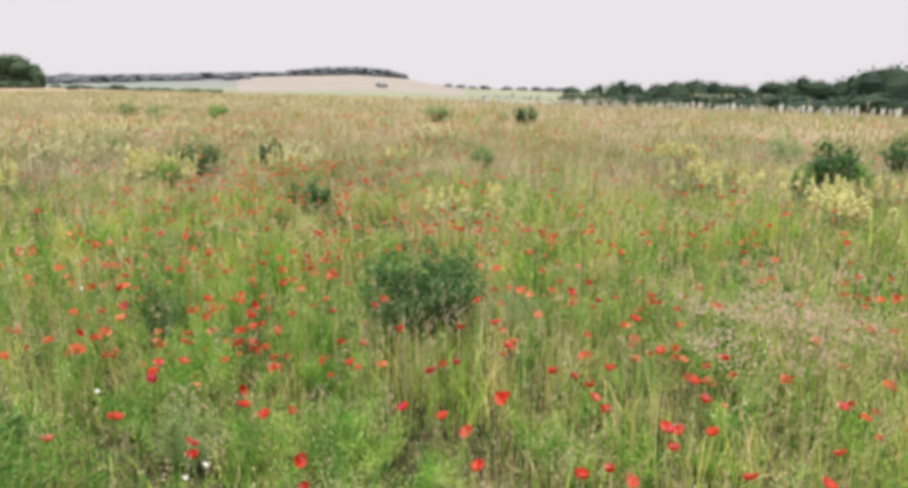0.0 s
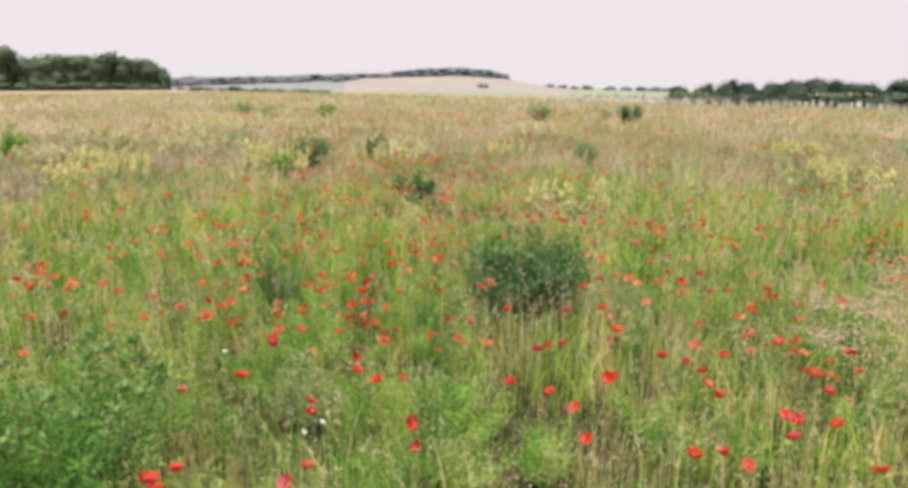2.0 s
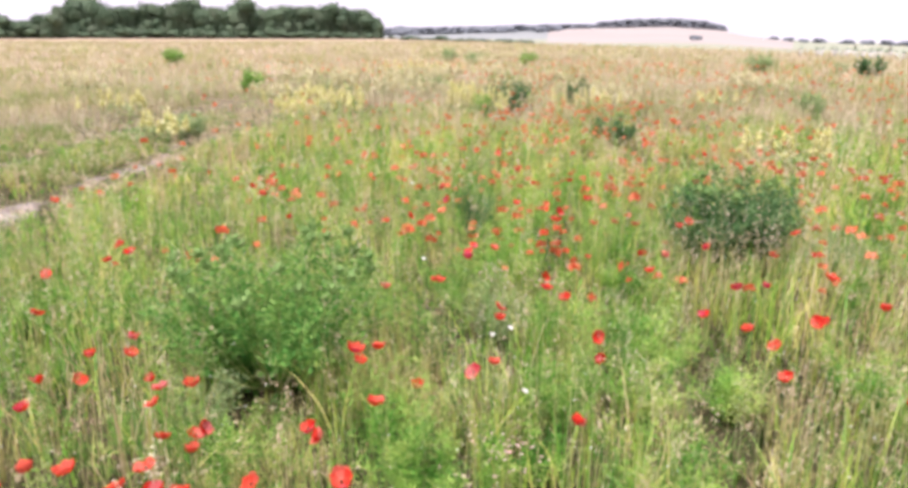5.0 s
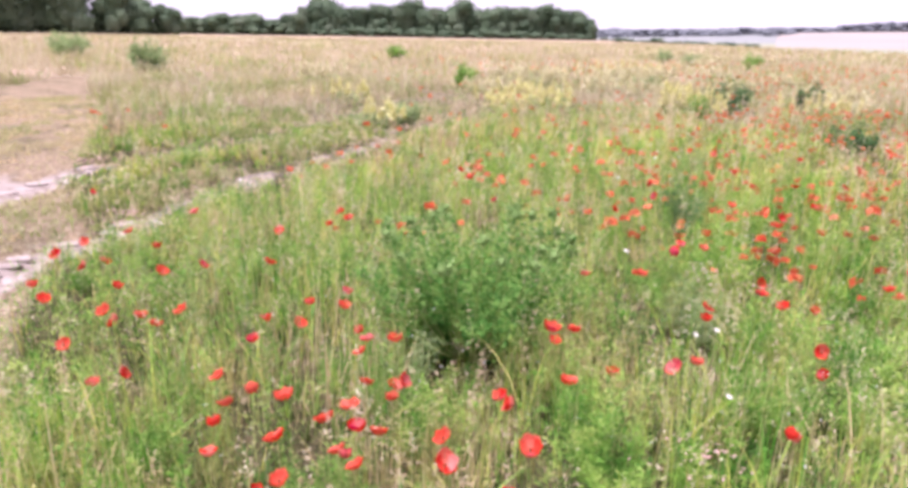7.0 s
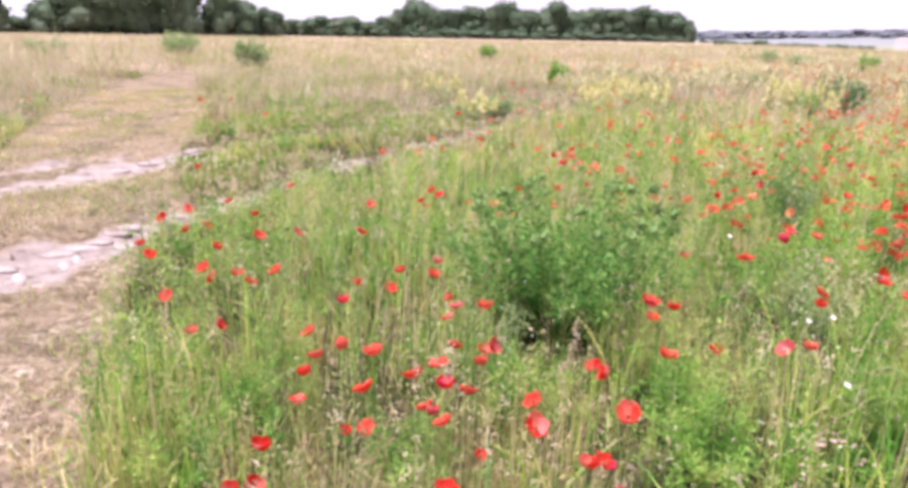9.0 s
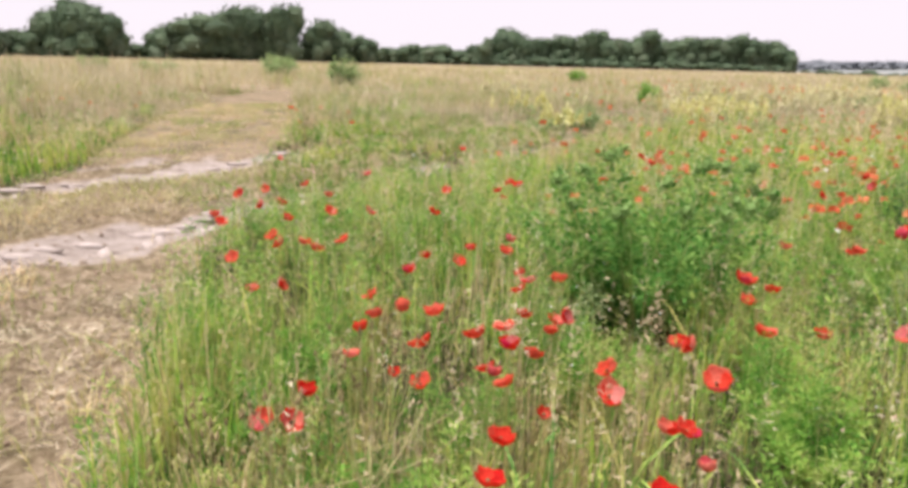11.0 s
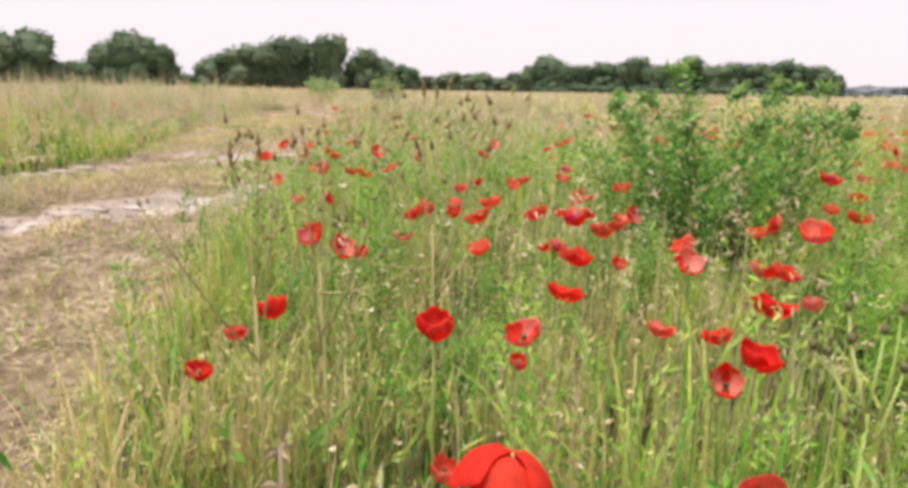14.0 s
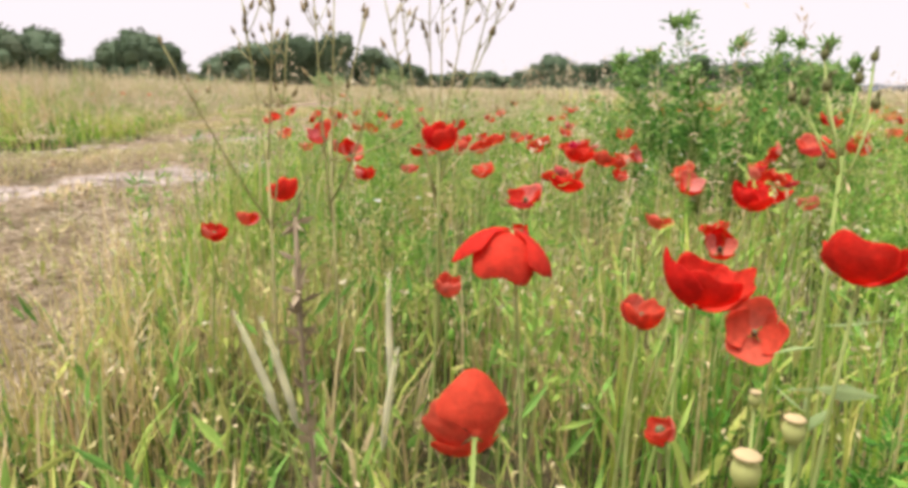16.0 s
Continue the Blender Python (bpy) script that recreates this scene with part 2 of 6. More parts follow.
M_PETAL_FAR = leafy("distant_poppy_petal", [(0.0, (0.6, 0.065, 0.035)), (0.35, (0.66, 0.16, 0.066)), (0.7, (0.69, 0.25, 0.12)), (1.0, (0.69, 0.33, 0.19))], thin=0.4, by="island", clump=0.4, clump_scale=1.5)
M_HEART = leafy("poppy_heart", [(0.0, (0.05, 0.05, 0.03)), (1.0, (0.16, 0.17, 0.08))], thin=0.0, by="object")
M_YELLOW = leafy("pale_yellow_floret", [(0.0, (0.61, 0.6, 0.2)), (0.5, (0.72, 0.7, 0.32)), (1.0, (0.78, 0.76, 0.48))], thin=0.35)
M_YELLOW_PALE = leafy("faded_yellow_floret", [(0.0, (0.58, 0.55, 0.27)), (0.5, (0.66, 0.63, 0.38)), (1.0, (0.73, 0.71, 0.5))], thin=0.35)
M_PINK = leafy("pale_pink_floret", [(0.0, (0.66, 0.39, 0.37)), (0.5, (0.75, 0.51, 0.47)), (1.0, (0.8, 0.64, 0.57))], thin=0.3)
M_CREAMPOD = leafy("cream_seed_pod", [(0.0, (0.55, 0.5, 0.3)), (1.0, (0.74, 0.7, 0.52))], thin=0.3)
M_WHITE = leafy("white_petal", [(0.0, (0.8, 0.79, 0.74)), (1.0, (0.86, 0.85, 0.82))], thin=0.3)
M_TREE = leafy("tree_leaf", [(0.0, (0.055, 0.093, 0.052)), (0.5, (0.078, 0.122, 0.068)), (1.0, (0.103, 0.152, 0.086))], (0.11, 0.138, 0.088), 0.2, thin=0.2)
# bluish grey leaf: distance haze painted into the far trees' colour
M_TREE_FAR = leafy("hazed_tree_leaf", [(0.0, (0.245, 0.27, 0.295)), (0.5, (0.275, 0.3, 0.325)), (1.0, (0.31, 0.335, 0.355))], thin=0.5)
# darker copy of the tree leaf: the eastern wood's shade is in the colour
M_TREE_SHADED = leafy("shaded_wood_leaf", [(0.0, (0.018, 0.037, 0.026)), (0.5, (0.029, 0.054, 0.034)), (1.0, (0.045, 0.077, 0.045))], (0.033, 0.054, 0.036), 0.2, thin=0.2)
M_BARK = solid("bark", (0.09, 0.07, 0.05), (0.18, 0.15, 0.11), 4.0)
M_POST = solid("weathered_timber", (0.1, 0.085, 0.065), (0.2, 0.17, 0.13), 20.0)
M_GUARD = solid("white_plastic_guard", (0.34, 0.34, 0.31), (0.48, 0.48, 0.45), 6.0, 0.5, 0.05)
M_WIRE = solid("galvanised_wire", (0.3, 0.3, 0.3), (0.42, 0.42, 0.42), 20.0, 0.5)
M_SAND = solid("pressed_pale_sand", (0.26, 0.22, 0.195), (0.42, 0.37, 0.34), 14.0, 0.95, 0.5, 60.0)
M_CLOD = solid("earth_clod", (0.13, 0.09, 0.06), (0.34, 0.26, 0.19), 30.0)


# ---------------------------------------------------------------- mesh helpers
def tri_data(name, v, t, mat, smooth=False):
    v = np.asarray(v, np.float32).reshape(-1, 3)
    t = np.asarray(t, np.int32).reshape(-1, 3)
    me = bpy.data.meshes.new(name)
    me.vertices.add(len(v))
    me.vertices.foreach_set("co", v.ravel())
    me.loops.add(t.size)
    me.loops.foreach_set("vertex_index", t.ravel())
    me.polygons.add(len(t))
    me.polygons.foreach_set("loop_start", np.arange(0, t.size, 3, dtype=np.int32))
    me.polygons.foreach_set("use_smooth", np.full(len(t), smooth))
    me.update(calc_edges=True)
    for one in (mat if isinstance(mat, (list, tuple)) else [mat]):
        me.materials.append(one)
    return me


def stuff(name, v, t, mat, label, category, smooth=False):
    return tagged(new(name, tri_data(name, v, t, mat, smooth)), label, category, "", "stuff")


def part(name, bm, mat, parent, label="", smooth=True):
    """Links a bmesh, or a pair of vertex and triangle arrays, as one mesh under a thing or a part."""
    if isinstance(bm, tuple):
        me = tri_data(name, bm[0], bm[1], mat, smooth)
    else:
        me = bpy.data.meshes.new(name)
        bm.to_mesh(me)
        bm.free()
        me.materials.append(mat)
        for p in me.polygons:
            p.use_smooth = smooth
    ob = new(name, me)
    ob.parent = parent
    if label:
        ob["label"] = label
    return ob


def thing(name, x, y, z, label, category, group=""):
    ob = new(name)
    ob.empty_display_size = 0.05
    ob.location = (x, y, z)
    return tagged(ob, label, category, group)


def join(pieces):
    vs, ts, n = [], [], 0
    for v, t in pieces:
        vs.append(np.asarray(v, float).reshape(-1, 3))
        ts.append(np.asarray(t, int).reshape(-1, 3) + n)
        n += len(vs[-1])
    return np.concatenate(vs), np.concatenate(ts)


def tube(points, radii, sides=6):
    """A closed tapering tube along a polyline."""
    p = np.asarray(points, float)
    r = np.broadcast_to(np.asarray(radii, float), (len(p),))
    d = np.gradient(p, axis=0)
    d /= np.linalg.norm(d, axis=1)[:, None] + 1e-9
    ref = np.where(np.abs(d[:, 2:3]) > 0.9, np.array([[1.0, 0, 0]]), np.array([[0, 0, 1.0]]))
    a = np.cross(d, ref)
    a /= np.linalg.norm(a, axis=1)[:, None] + 1e-9
    b = np.cross(d, a)
    ang = np.linspace(0, 2 * np.pi, sides, endpoint=False)
    ring = p[:, None] + r[:, None, None] * (a[:, None] * np.cos(ang)[None, :, None] + b[:, None] * np.sin(ang)[None, :, None])
    v = np.concatenate([ring.reshape(-1, 3), p[:1], p[-1:]])
    k = np.arange(sides)
    n = (k + 1) % sides
    t = []
    for i in range(len(p) - 1):
        o, q = i * sides, (i + 1) * sides
        t += [np.stack([o + k, o + n, q + k], 1), np.stack([o + n, q + n, q + k], 1)]
    e = len(p) * sides
    t += [np.stack([n, k, np.full(sides, e)], 1), np.stack([e - sides + k, e - sides + n, np.full(sides, e + 1)], 1)]
    return v, np.concatenate(t)


def lump(centre, rx, ry, rz, rng, rough=0.12, nu=8, nv=6):
    """A closed uneven ovoid."""
    u = np.linspace(0, 2 * np.pi, nu, endpoint=False)
    w = np.linspace(0, np.pi, nv + 1)[1:-1]
    v = [[0, 0, 1.0]]
    for b in w:
        for a in u:
            s = 1 + rng.uniform(-rough, rough)
            v.append([s * math.sin(b) * math.cos(a), s * math.sin(b) * math.sin(a), s * math.cos(b)])
    v.append([0, 0, -1.0])
    t = []
    for i in range(nu):
        t.append((0, 1 + i, 1 + (i + 1) % nu))
        e = 1 + (nv - 2) * nu
        t.append((len(v) - 1, e + (i + 1) % nu, e + i))
        for j in range(nv - 2):
            a, b = 1 + j * nu + i, 1 + j * nu + (i + 1) % nu
            t += [(a, a + nu, b), (b, a + nu, b + nu)]
    return np.array(v) * (rx, ry, rz) + np.asarray(centre), np.array(t)


def blades(x, y, z, h, w, lean, seg, rng, turn=None):
    """Bent tapering blades, one for each place."""
    n = len(x)
    a = rng.uniform(0, 2 * np.pi, n) if turn is None else turn
    f = a + np.pi / 2 + rng.normal(0, 0.5, n)
    s = np.linspace(0, 1, seg + 1)
    bend = lean[:, None] * h[:, None] * s[None] ** 2
    cx = x[:, None] + np.cos(a)[:, None] * bend
    cy = y[:, None] + np.sin(a)[:, None] * bend
    cz = z[:, None] + h[:, None] * s[None] * (1 - 0.35 * np.minimum(lean, 1.2)[:, None] * s[None] ** 2)
    hw = 0.5 * w[:, None] * (1 - 0.85 * s[None] ** 1.6)
    ox, oy = np.cos(f)[:, None] * hw, np.sin(f)[:, None] * hw
    left = np.stack([cx - ox, cy - oy, cz], -1)
    right = np.stack([cx + ox, cy + oy, cz], -1)
    m = 2 * seg + 1
    v = np.zeros((n, m, 3))
    v[:, 0:2 * seg:2] = left[:, :seg]
    v[:, 1:2 * seg:2] = right[:, :seg]
    v[:, -1] = np.stack([cx[:, -1], cy[:, -1], cz[:, -1]], -1)
    one = []
    for k in range(seg - 1):
        one += [(2 * k, 2 * k + 1, 2 * k + 2), (2 * k + 1, 2 * k + 3, 2 * k + 2)]
    one.append((2 * seg - 2, 2 * seg - 1, 2 * seg))
    t = (np.arange(n) * m)[:, None, None] + np.array(one)[None]
    return v.reshape(-1, 3), t.reshape(-1, 3)


def leaves(p, d, l, w, rng, fold=0.18):
    """Small pointed leaves: a folded diamond from p along d."""
    n = len(p)
    d = d / (np.linalg.norm(d, axis=1)[:, None] + 1e-9)
    r = rng.normal(0, 1, (n, 3))
    s = np.cross(d, r)
    s /= np.linalg.norm(s, axis=1)[:, None] + 1e-9
    u = np.cross(s, d)
    mid = p + d * (0.45 * l)[:, None]
    off = s * (0.5 * w)[:, None]
    lift = u * (fold * w)[:, None]
    v = np.stack([p, mid - off + lift, mid + off + lift, p + d * l[:, None]], 1)
    t = (np.arange(n) * 4)[:, None, None] + np.array([(0, 1, 3), (0, 3, 2)])[None]
    return v.reshape(-1, 3), t.reshape(-1, 3)


def spread(x, y, scale, seed):
    """Smooth value noise between 0 and 1 over the plan."""
    def cell(i, j):
        q = np.sin(i * 127.1 + j * 311.7 + seed * 74.7) * 43758.5453
        return q - np.floor(q)
    gx, gy = x / scale, y / scale
    i, j = np.floor(gx), np.floor(gy)
    u, v = gx - i, gy - j
    u, v = u * u * (3 - 2 * u), v * v * (3 - 2 * v)
    return (cell(i, j) * (1 - u) + cell(i + 1, j) * u) * (1 - v) + (cell(i, j + 1) * (1 - u) + cell(i + 1, j + 1) * u) * v


# ---------------------------------------------------------------- plan of the meadow
CLEARING = [(-0.55, -0.6), (-0.86, -0.05), (-1.2, 0.06), (-1.6, 0.2), (-2.0, 0.33), (-2.65, 0.5), (-3.23, 0.72), (-3.75, 0.92),
            (-4.05, 1.25), (-4.9, 1.45), (-5.9, 1.65), (-7.2, 2.3), (-11.3, 3.75), (-15.5, 5.0), (-18.5, 6.2), (-19.2, 5.6),
            (-16.1, 3.75), (-10.6, 1.55), (-8.7, 0.95), (-6.1, 0.3), (-4.9, -0.3), (-4.3, -4.0), (-1.0, -4.0)]
RUT_NEAR = [(-2.6, -3.0), (-3.1, -0.6), (-3.5, 0.2), (-3.85, 0.86), (-4.12, 1.44), (-4.6, 2.1), (-4.86, 2.64), (-5.34, 3.76), (-5.82, 4.79), (-6.8, 6.8), (-8.6, 10.5)]
RUT_FAR = [(-4.4, -3.0), (-5.1, -0.4), (-5.45, 0.4), (-5.62, 0.94), (-5.9, 1.5), (-6.3, 2.1), (-6.55, 3.07), (-7.2, 4.58), (-8.2, 6.6), (-10.0, 10.0)]
RUT_OLD = [(-5.9, -0.3), (-6.15, 0.35), (-6.35, 0.85), (-6.4, 1.4)]


def inside(x, y, poly):
    hit = np.zeros(x.shape, bool)
    for (x0, y0), (x1, y1) in zip(poly, poly[1:] + poly[:1]):
        if y0 != y1:
            hit ^= ((y0 > y) != (y1 > y)) & (x < (x1 - x0) * (y - y0) / (y1 - y0) + x0)
    return hit


def away(x, y, line, closed=False):
    best = np.full(x.shape, 1e9)
    for (x0, y0), (x1, y1) in zip(line, line[1:] + (line[:1] if closed else [])):
        dx, dy = x1 - x0, y1 - y0
        k = np.clip(((x - x0) * dx + (y - y0) * dy) / (dx * dx + dy * dy), 0, 1)
        best = np.minimum(best, np.hypot(x - x0 - k * dx, y - y0 - k * dy))
    return best


def mown_mask(x, y):
    d = away(x, y, CLEARING, True)
    ragged = 0.5 * (spread(x, y, 0.35, 6) - 0.5) * np.clip(-(y + 0.2) / 0.3, 0, 1)
    return np.clip(0.5 + (np.where(inside(x, y, CLEARING), d, -d) + ragged) / 0.3, 0, 1)


def rut_depth(x, y):
    wob = 0.3 * (spread(x, y, 0.4, 3) - 0.5) + 0.14 * (spread(x, y, 0.13, 4) - 0.5)
    d = np.minimum(np.minimum(away(x, y, RUT_NEAR), away(x, y, RUT_FAR)), away(x, y, RUT_OLD) + 0.14) + wob
    worn = np.where(inside(x, y, CLEARING), 1.0, np.interp(np.hypot(x, y), [4, 6, 9, 14], [0.66, 0.56, 0.48, 0.4]))
    return np.clip(1.1 - d / 0.36, 0, 1) ** 0.8 * worn


def edge_distance(az):
    """How far the meadow reaches, by bearing in degrees left of north."""
    return np.interp(az, [-180, -60, -30, -20, -9, -4, 5, 12, 20, 26, 33, 100, 180], [40, 30, 33, 37, 42, 46, 60, 74, 92, 125, 270, 240, 60])


def relief(x, y):
    x, y = np.asarray(x, float), np.asarray(y, float)
    r = np.hypot(x, y)
    az = np.degrees(np.arctan2(-x, y))
    e = edge_distance(az)
    z = 0.05 * (spread(x, y, 3.0, 5) - 0.5) * np.clip(r / 3, 0, 1)
    z = z - 0.05 * rut_depth(x, y) + 0.06 * (spread(x, y, 0.2, 8) - 0.5) * (rut_depth(x, y) > 0.05)
    dip = np.interp(az, [-100, -20, -5, 8, 20, 33, 60], [-6, -5, -3.5, -1.8, -1.5, 0, 0])
    past = np.clip((r - e) / 30, 0, 1)
    z = z + dip * past * past * (3 - 2 * past)
    crest = np.interp(az, [-60, -12, -6, 2, 5, 7, 11, 16, 22, 31, 34, 60], [-0.5, -0.6, -0.5, -0.3, 0.0, 0.4, 0.66, 0.56, 0.42, 0.2, -0.1, -0.1])
    top = 1.43 + 800 * np.tan(np.radians(crest))
    up = np.clip((r - e - 90) / (800 - e - 90), 0, 1)
    z = z + (top - dip) * up * up * (3 - 2 * up) * (az > -100) * (az < 60)
    return z - np.clip((r - 900) / 2000, 0, 1) * 30


HOLLOWS = [(-0.74, 0.68, 0.1), (-0.62, 0.86, 0.08), (-1.38, 1.54, 0.18), (-1.26, 1.4, 0.16), (-1.01, 2.27, 0.13), (-0.73, 2.08, 0.13), (-0.2, 2.28, 0.12), (-1.4, 2.5, 0.14), (-0.65, 2.72, 0.16), (-1.61, 3.41, 0.16), (-1.76, 3.71, 0.22), (-1.14, 3.27, 0.16), (-0.97, 3.11, 0.16), (-0.64, 2.89, 0.18), (-0.69, 2.69, 0.15), (-1.43, 2.61, 0.2), (-1.44, 1.64, 0.15), (0.2, 3.4, 0.15), (-0.1, 2.6, 0.12), (-2.4, 2.7, 0.2)]


def hollow(x, y):
    """Gaps between the clumps, where the soil, coloured dark for shade, shows."""
    gap = 0.45 * spread(x, y, 0.13, 111) + 0.35 * spread(x, y, 0.24, 114) + 0.2 * spread(x, y, 0.46, 112) < np.interp(np.hypot(x, y), [1.2, 2.4, 5], [0.345, 0.345, 0.32])
    for cx, cy, r in HOLLOWS:
        gap = gap | (np.hypot(x - cx, y - cy) < r * (0.6 + 0.8 * spread(x, y, 0.12, 113)))
    return gap


def plant_height(x, y):
    """How tall the plants stand, against the open meadow."""
    f = 0.78 + 0.5 * spread(x, y, 1.3, 11)
    f = f * np.clip(0.5 + 0.62 * spread(x, y, 0.17, 12) + 0.5 * spread(x, y, 0.38, 13), 0.45, 1.25)
    near = np.hypot(x, y - 0.1)
    f = f * np.clip((near - 0.12) / 0.5, 0.35, 1)
    rut = np.minimum(away(x, y, RUT_NEAR), away(x, y, RUT_FAR)) + 0.16 * (spread(x, y, 0.5, 91) - 0.5)
    f = f * np.interp(rut, [0.12, 0.25, 0.5, 1.1], [0.1, 0.34, 0.54, 1.0])
    between = inside(x, y, RUT_NEAR[3:] + RUT_FAR[::-1][:-3])
    f = np.where(between, f * 0.8, f)
    west = np.clip((np.degrees(np.arctan2(-x, y)) - 68) / 12, 0, 1) * np.clip((np.hypot(x, y) - 5) / 4, 0, 1) * np.clip((45 - np.hypot(x, y)) / 20, 0, 1)
    inward = np.clip(away(x, y, CLEARING, True) / 2.2, 0, 1)
    f = f * (1 + west * (1.5 * inward - 0.55))
    f = np.where(hollow(x, y) & (near > 0.5), f * 0.27, f)
    f = np.where(mown_mask(x, y) > 0.5, 0.0, f)
    return f


def sector(n_per_m2, r0, r1, a0, a1, rng):
    """Scattered places in a sector of bearings a0 to a1, left of north."""
    area = radians(a1 - a0) * (r1 * r1 - r0 * r0) / 2
    n = int(area * n_per_m2)
    r = np.sqrt(rng.uniform(r0 * r0, r1 * r1, n))
    a = np.radians(rng.uniform(a0, a1, n))
    return -r * np.sin(a), r * np.cos(a)


# ---------------------------------------------------------------- ground
def build_ground():
    az = np.concatenate([np.arange(-42, 112, 0.75), np.arange(112, 318, 5.0)])
    rs, r = [0.0], 0.16
    while r < 26:
        rs.append(r)
        r *= 1.03
    while r < 3200:
        rs.append(r)
        r *= 1.06
    rs = np.array(rs[1:])
    R, A = np.meshgrid(rs, np.radians(az), indexing="ij")
    x, y = -R * np.sin(A), R * np.cos(A)
    v = np.stack([x, y, relief(x, y)], -1).reshape(-1, 3)
    n, k = len(az), np.arange(len(az))
    q = (k + 1) % n
    t = []
    for i in range(len(rs) - 1):
        o, p = i * n, (i + 1) * n
        t += [np.stack([o + k, p + k, o + q], 1), np.stack([o + q, p + k, p + q], 1)]
    c = len(v)
    v = np.concatenate([v, [[0, 0, 0]]])
    t.append(np.stack([np.full(n, c), k, q], 1))
    t = np.concatenate(t)
    t = t[:, ::-1]
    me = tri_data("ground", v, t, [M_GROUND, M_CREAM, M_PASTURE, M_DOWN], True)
    x, y = v[:, 0], v[:, 1]
    for name, val in (("mown", mown_mask(x, y)), ("rut", rut_depth(x, y)), ("far_field", np.clip((np.hypot(x, y) - 9) / 16, 0, 1))):
        me.attributes.new(name, "FLOAT", "POINT").data.foreach_set("value", val.astype(np.float32))
    cx, cy = x[t].mean(1), y[t].mean(1)
    r, az = np.hypot(cx, cy), np.degrees(np.arctan2(-cx, cy))
    past = r - edge_distance(az)
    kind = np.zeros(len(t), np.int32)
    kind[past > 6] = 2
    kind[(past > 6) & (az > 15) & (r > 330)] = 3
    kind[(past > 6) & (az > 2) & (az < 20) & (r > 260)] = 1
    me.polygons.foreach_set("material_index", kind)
    return tagged(new("ground", me), "flowering meadow soil with a mown straw path and sandy wheel ruts", "ground", "", "structure")


build_ground()
# ---------------------------------------------------------------- grasses and herbs
def meadow_layer(seed, density, r0, r1, size, green, seg, a0=-40, a1=108):
    """Places, heights and which of them are green, for one ring of the meadow."""
    rng = np.random.default_rng(seed)
    x, y = sector(density, r0, r1, a0, a1, rng)
    f = plant_height(x, y)
    r = np.hypot(x, y)
    clump = np.clip((spread(x, y, 0.2 + 0.02 * r0, 7) * 0.6 + spread(x, y, 0.55 + 0.03 * r0, 17) * 0.4 - 0.36) / 0.16, 0.1, 1)
    keep = (f > 0.02) & (rng.random(len(x)) < clump) & (np.hypot(x - 0.03, y - 0.1) > 0.2)
    x, y, f = x[keep], y[keep], f[keep]
    g = green(x, y)
    is_green = rng.random(len(x)) < g
    h = size * f * rng.uniform(0.4, 1.15, len(x)) * (0.6 + 0.56 * clump[keep])
    return rng, x, y, h, is_green


def greenness(x, y):
    r = np.hypot(x, y)
    az = np.degrees(np.arctan2(-x, y))
    g = np.interp(r, [0, 3, 7, 12, 25, 60], [0.9, 0.92, 0.74, 0.5, 0.42, 0.4])
    g = g + 0.5 * (spread(x, y, 1.6, 21) - 0.5) + 0.9 * (spread(x, y, 0.32 + 0.03 * r, 22) - 0.5)
    g = g + np.where(r > 4.5, -0.25, 0.15) * np.clip((az - 68) / 10, 0, 1) - 0.2 * np.clip((az - 20) / 10, 0, 1) * np.clip((68 - az) / 10, 0, 1) * np.clip((3.2 - r) / 1.2, 0, 1) * np.clip((r - 0.9) / 0.4, 0, 1)
    g = g - 0.14 * np.clip((6 - az) / 14, 0, 1) * np.clip((9 - r) / 4, 0, 1)
    return np.clip(g, 0.08, 0.95)


rings = [
    # seed, per square metre, from, to, height, segments, width
    (101, 1500, 0.18, 1.6, 0.25, 4, 0.0042),
    (102, 800, 1.6, 4.5, 0.25, 4, 0.0056),
    (103, 720, 4.5, 9.0, 0.27, 2, 0.0105),
    (104, 330, 9.0, 18.0, 0.27, 2, 0.02),
    (105, 40, 18.0, 45.0, 0.3, 1, 0.065),
    (106, 6, 45.0, 130.0, 0.33, 1, 0.2),
]
green_v, straw_v, dull_v, faded_v = [], [], [], []
for seed, dens, r0, r1, size, seg, wide in rings:
    rng, x, y, h, g = meadow_layer(seed, dens, r0, r1, size, greenness, seg, -40, 108 if r1 < 40 else 100)
    w = wide * rng.uniform(0.6, 1.5, len(x))
    lean = np.abs(rng.normal(0.13 if r0 < 1 else 0.24, 0.17 if r0 < 1 else 0.3, len(x)))
    z = relief(x, y) - 0.01
    (green_v if r0 < 9 else dull_v).append(blades(x[g], y[g], z[g], h[g], w[g], lean[g], seg, rng))
    s = ~g
    (straw_v if r0 < 9 else faded_v).append(blades(x[s], y[s], z[s], h[s] * 1.08, w[s] * 0.75, lean[s] * 1.1, seg, rng))
stuff("meadow_grass", *join(green_v), M_BLADE, "green and yellowish wild grass blades of a summer meadow", "grass")
stuff("dry_grass", *join(straw_v), M_STRAW, "straw-coloured dry grass stalks among the green meadow", "grass")
stuff("olive_grass", *join(dull_v), M_BLADE_DULL, "dull olive grass blades of the further meadow", "grass")
stuff("faded_grass", *join(faded_v), M_STRAW_DULL, "faded pinkish dry grass of the further meadow", "grass")

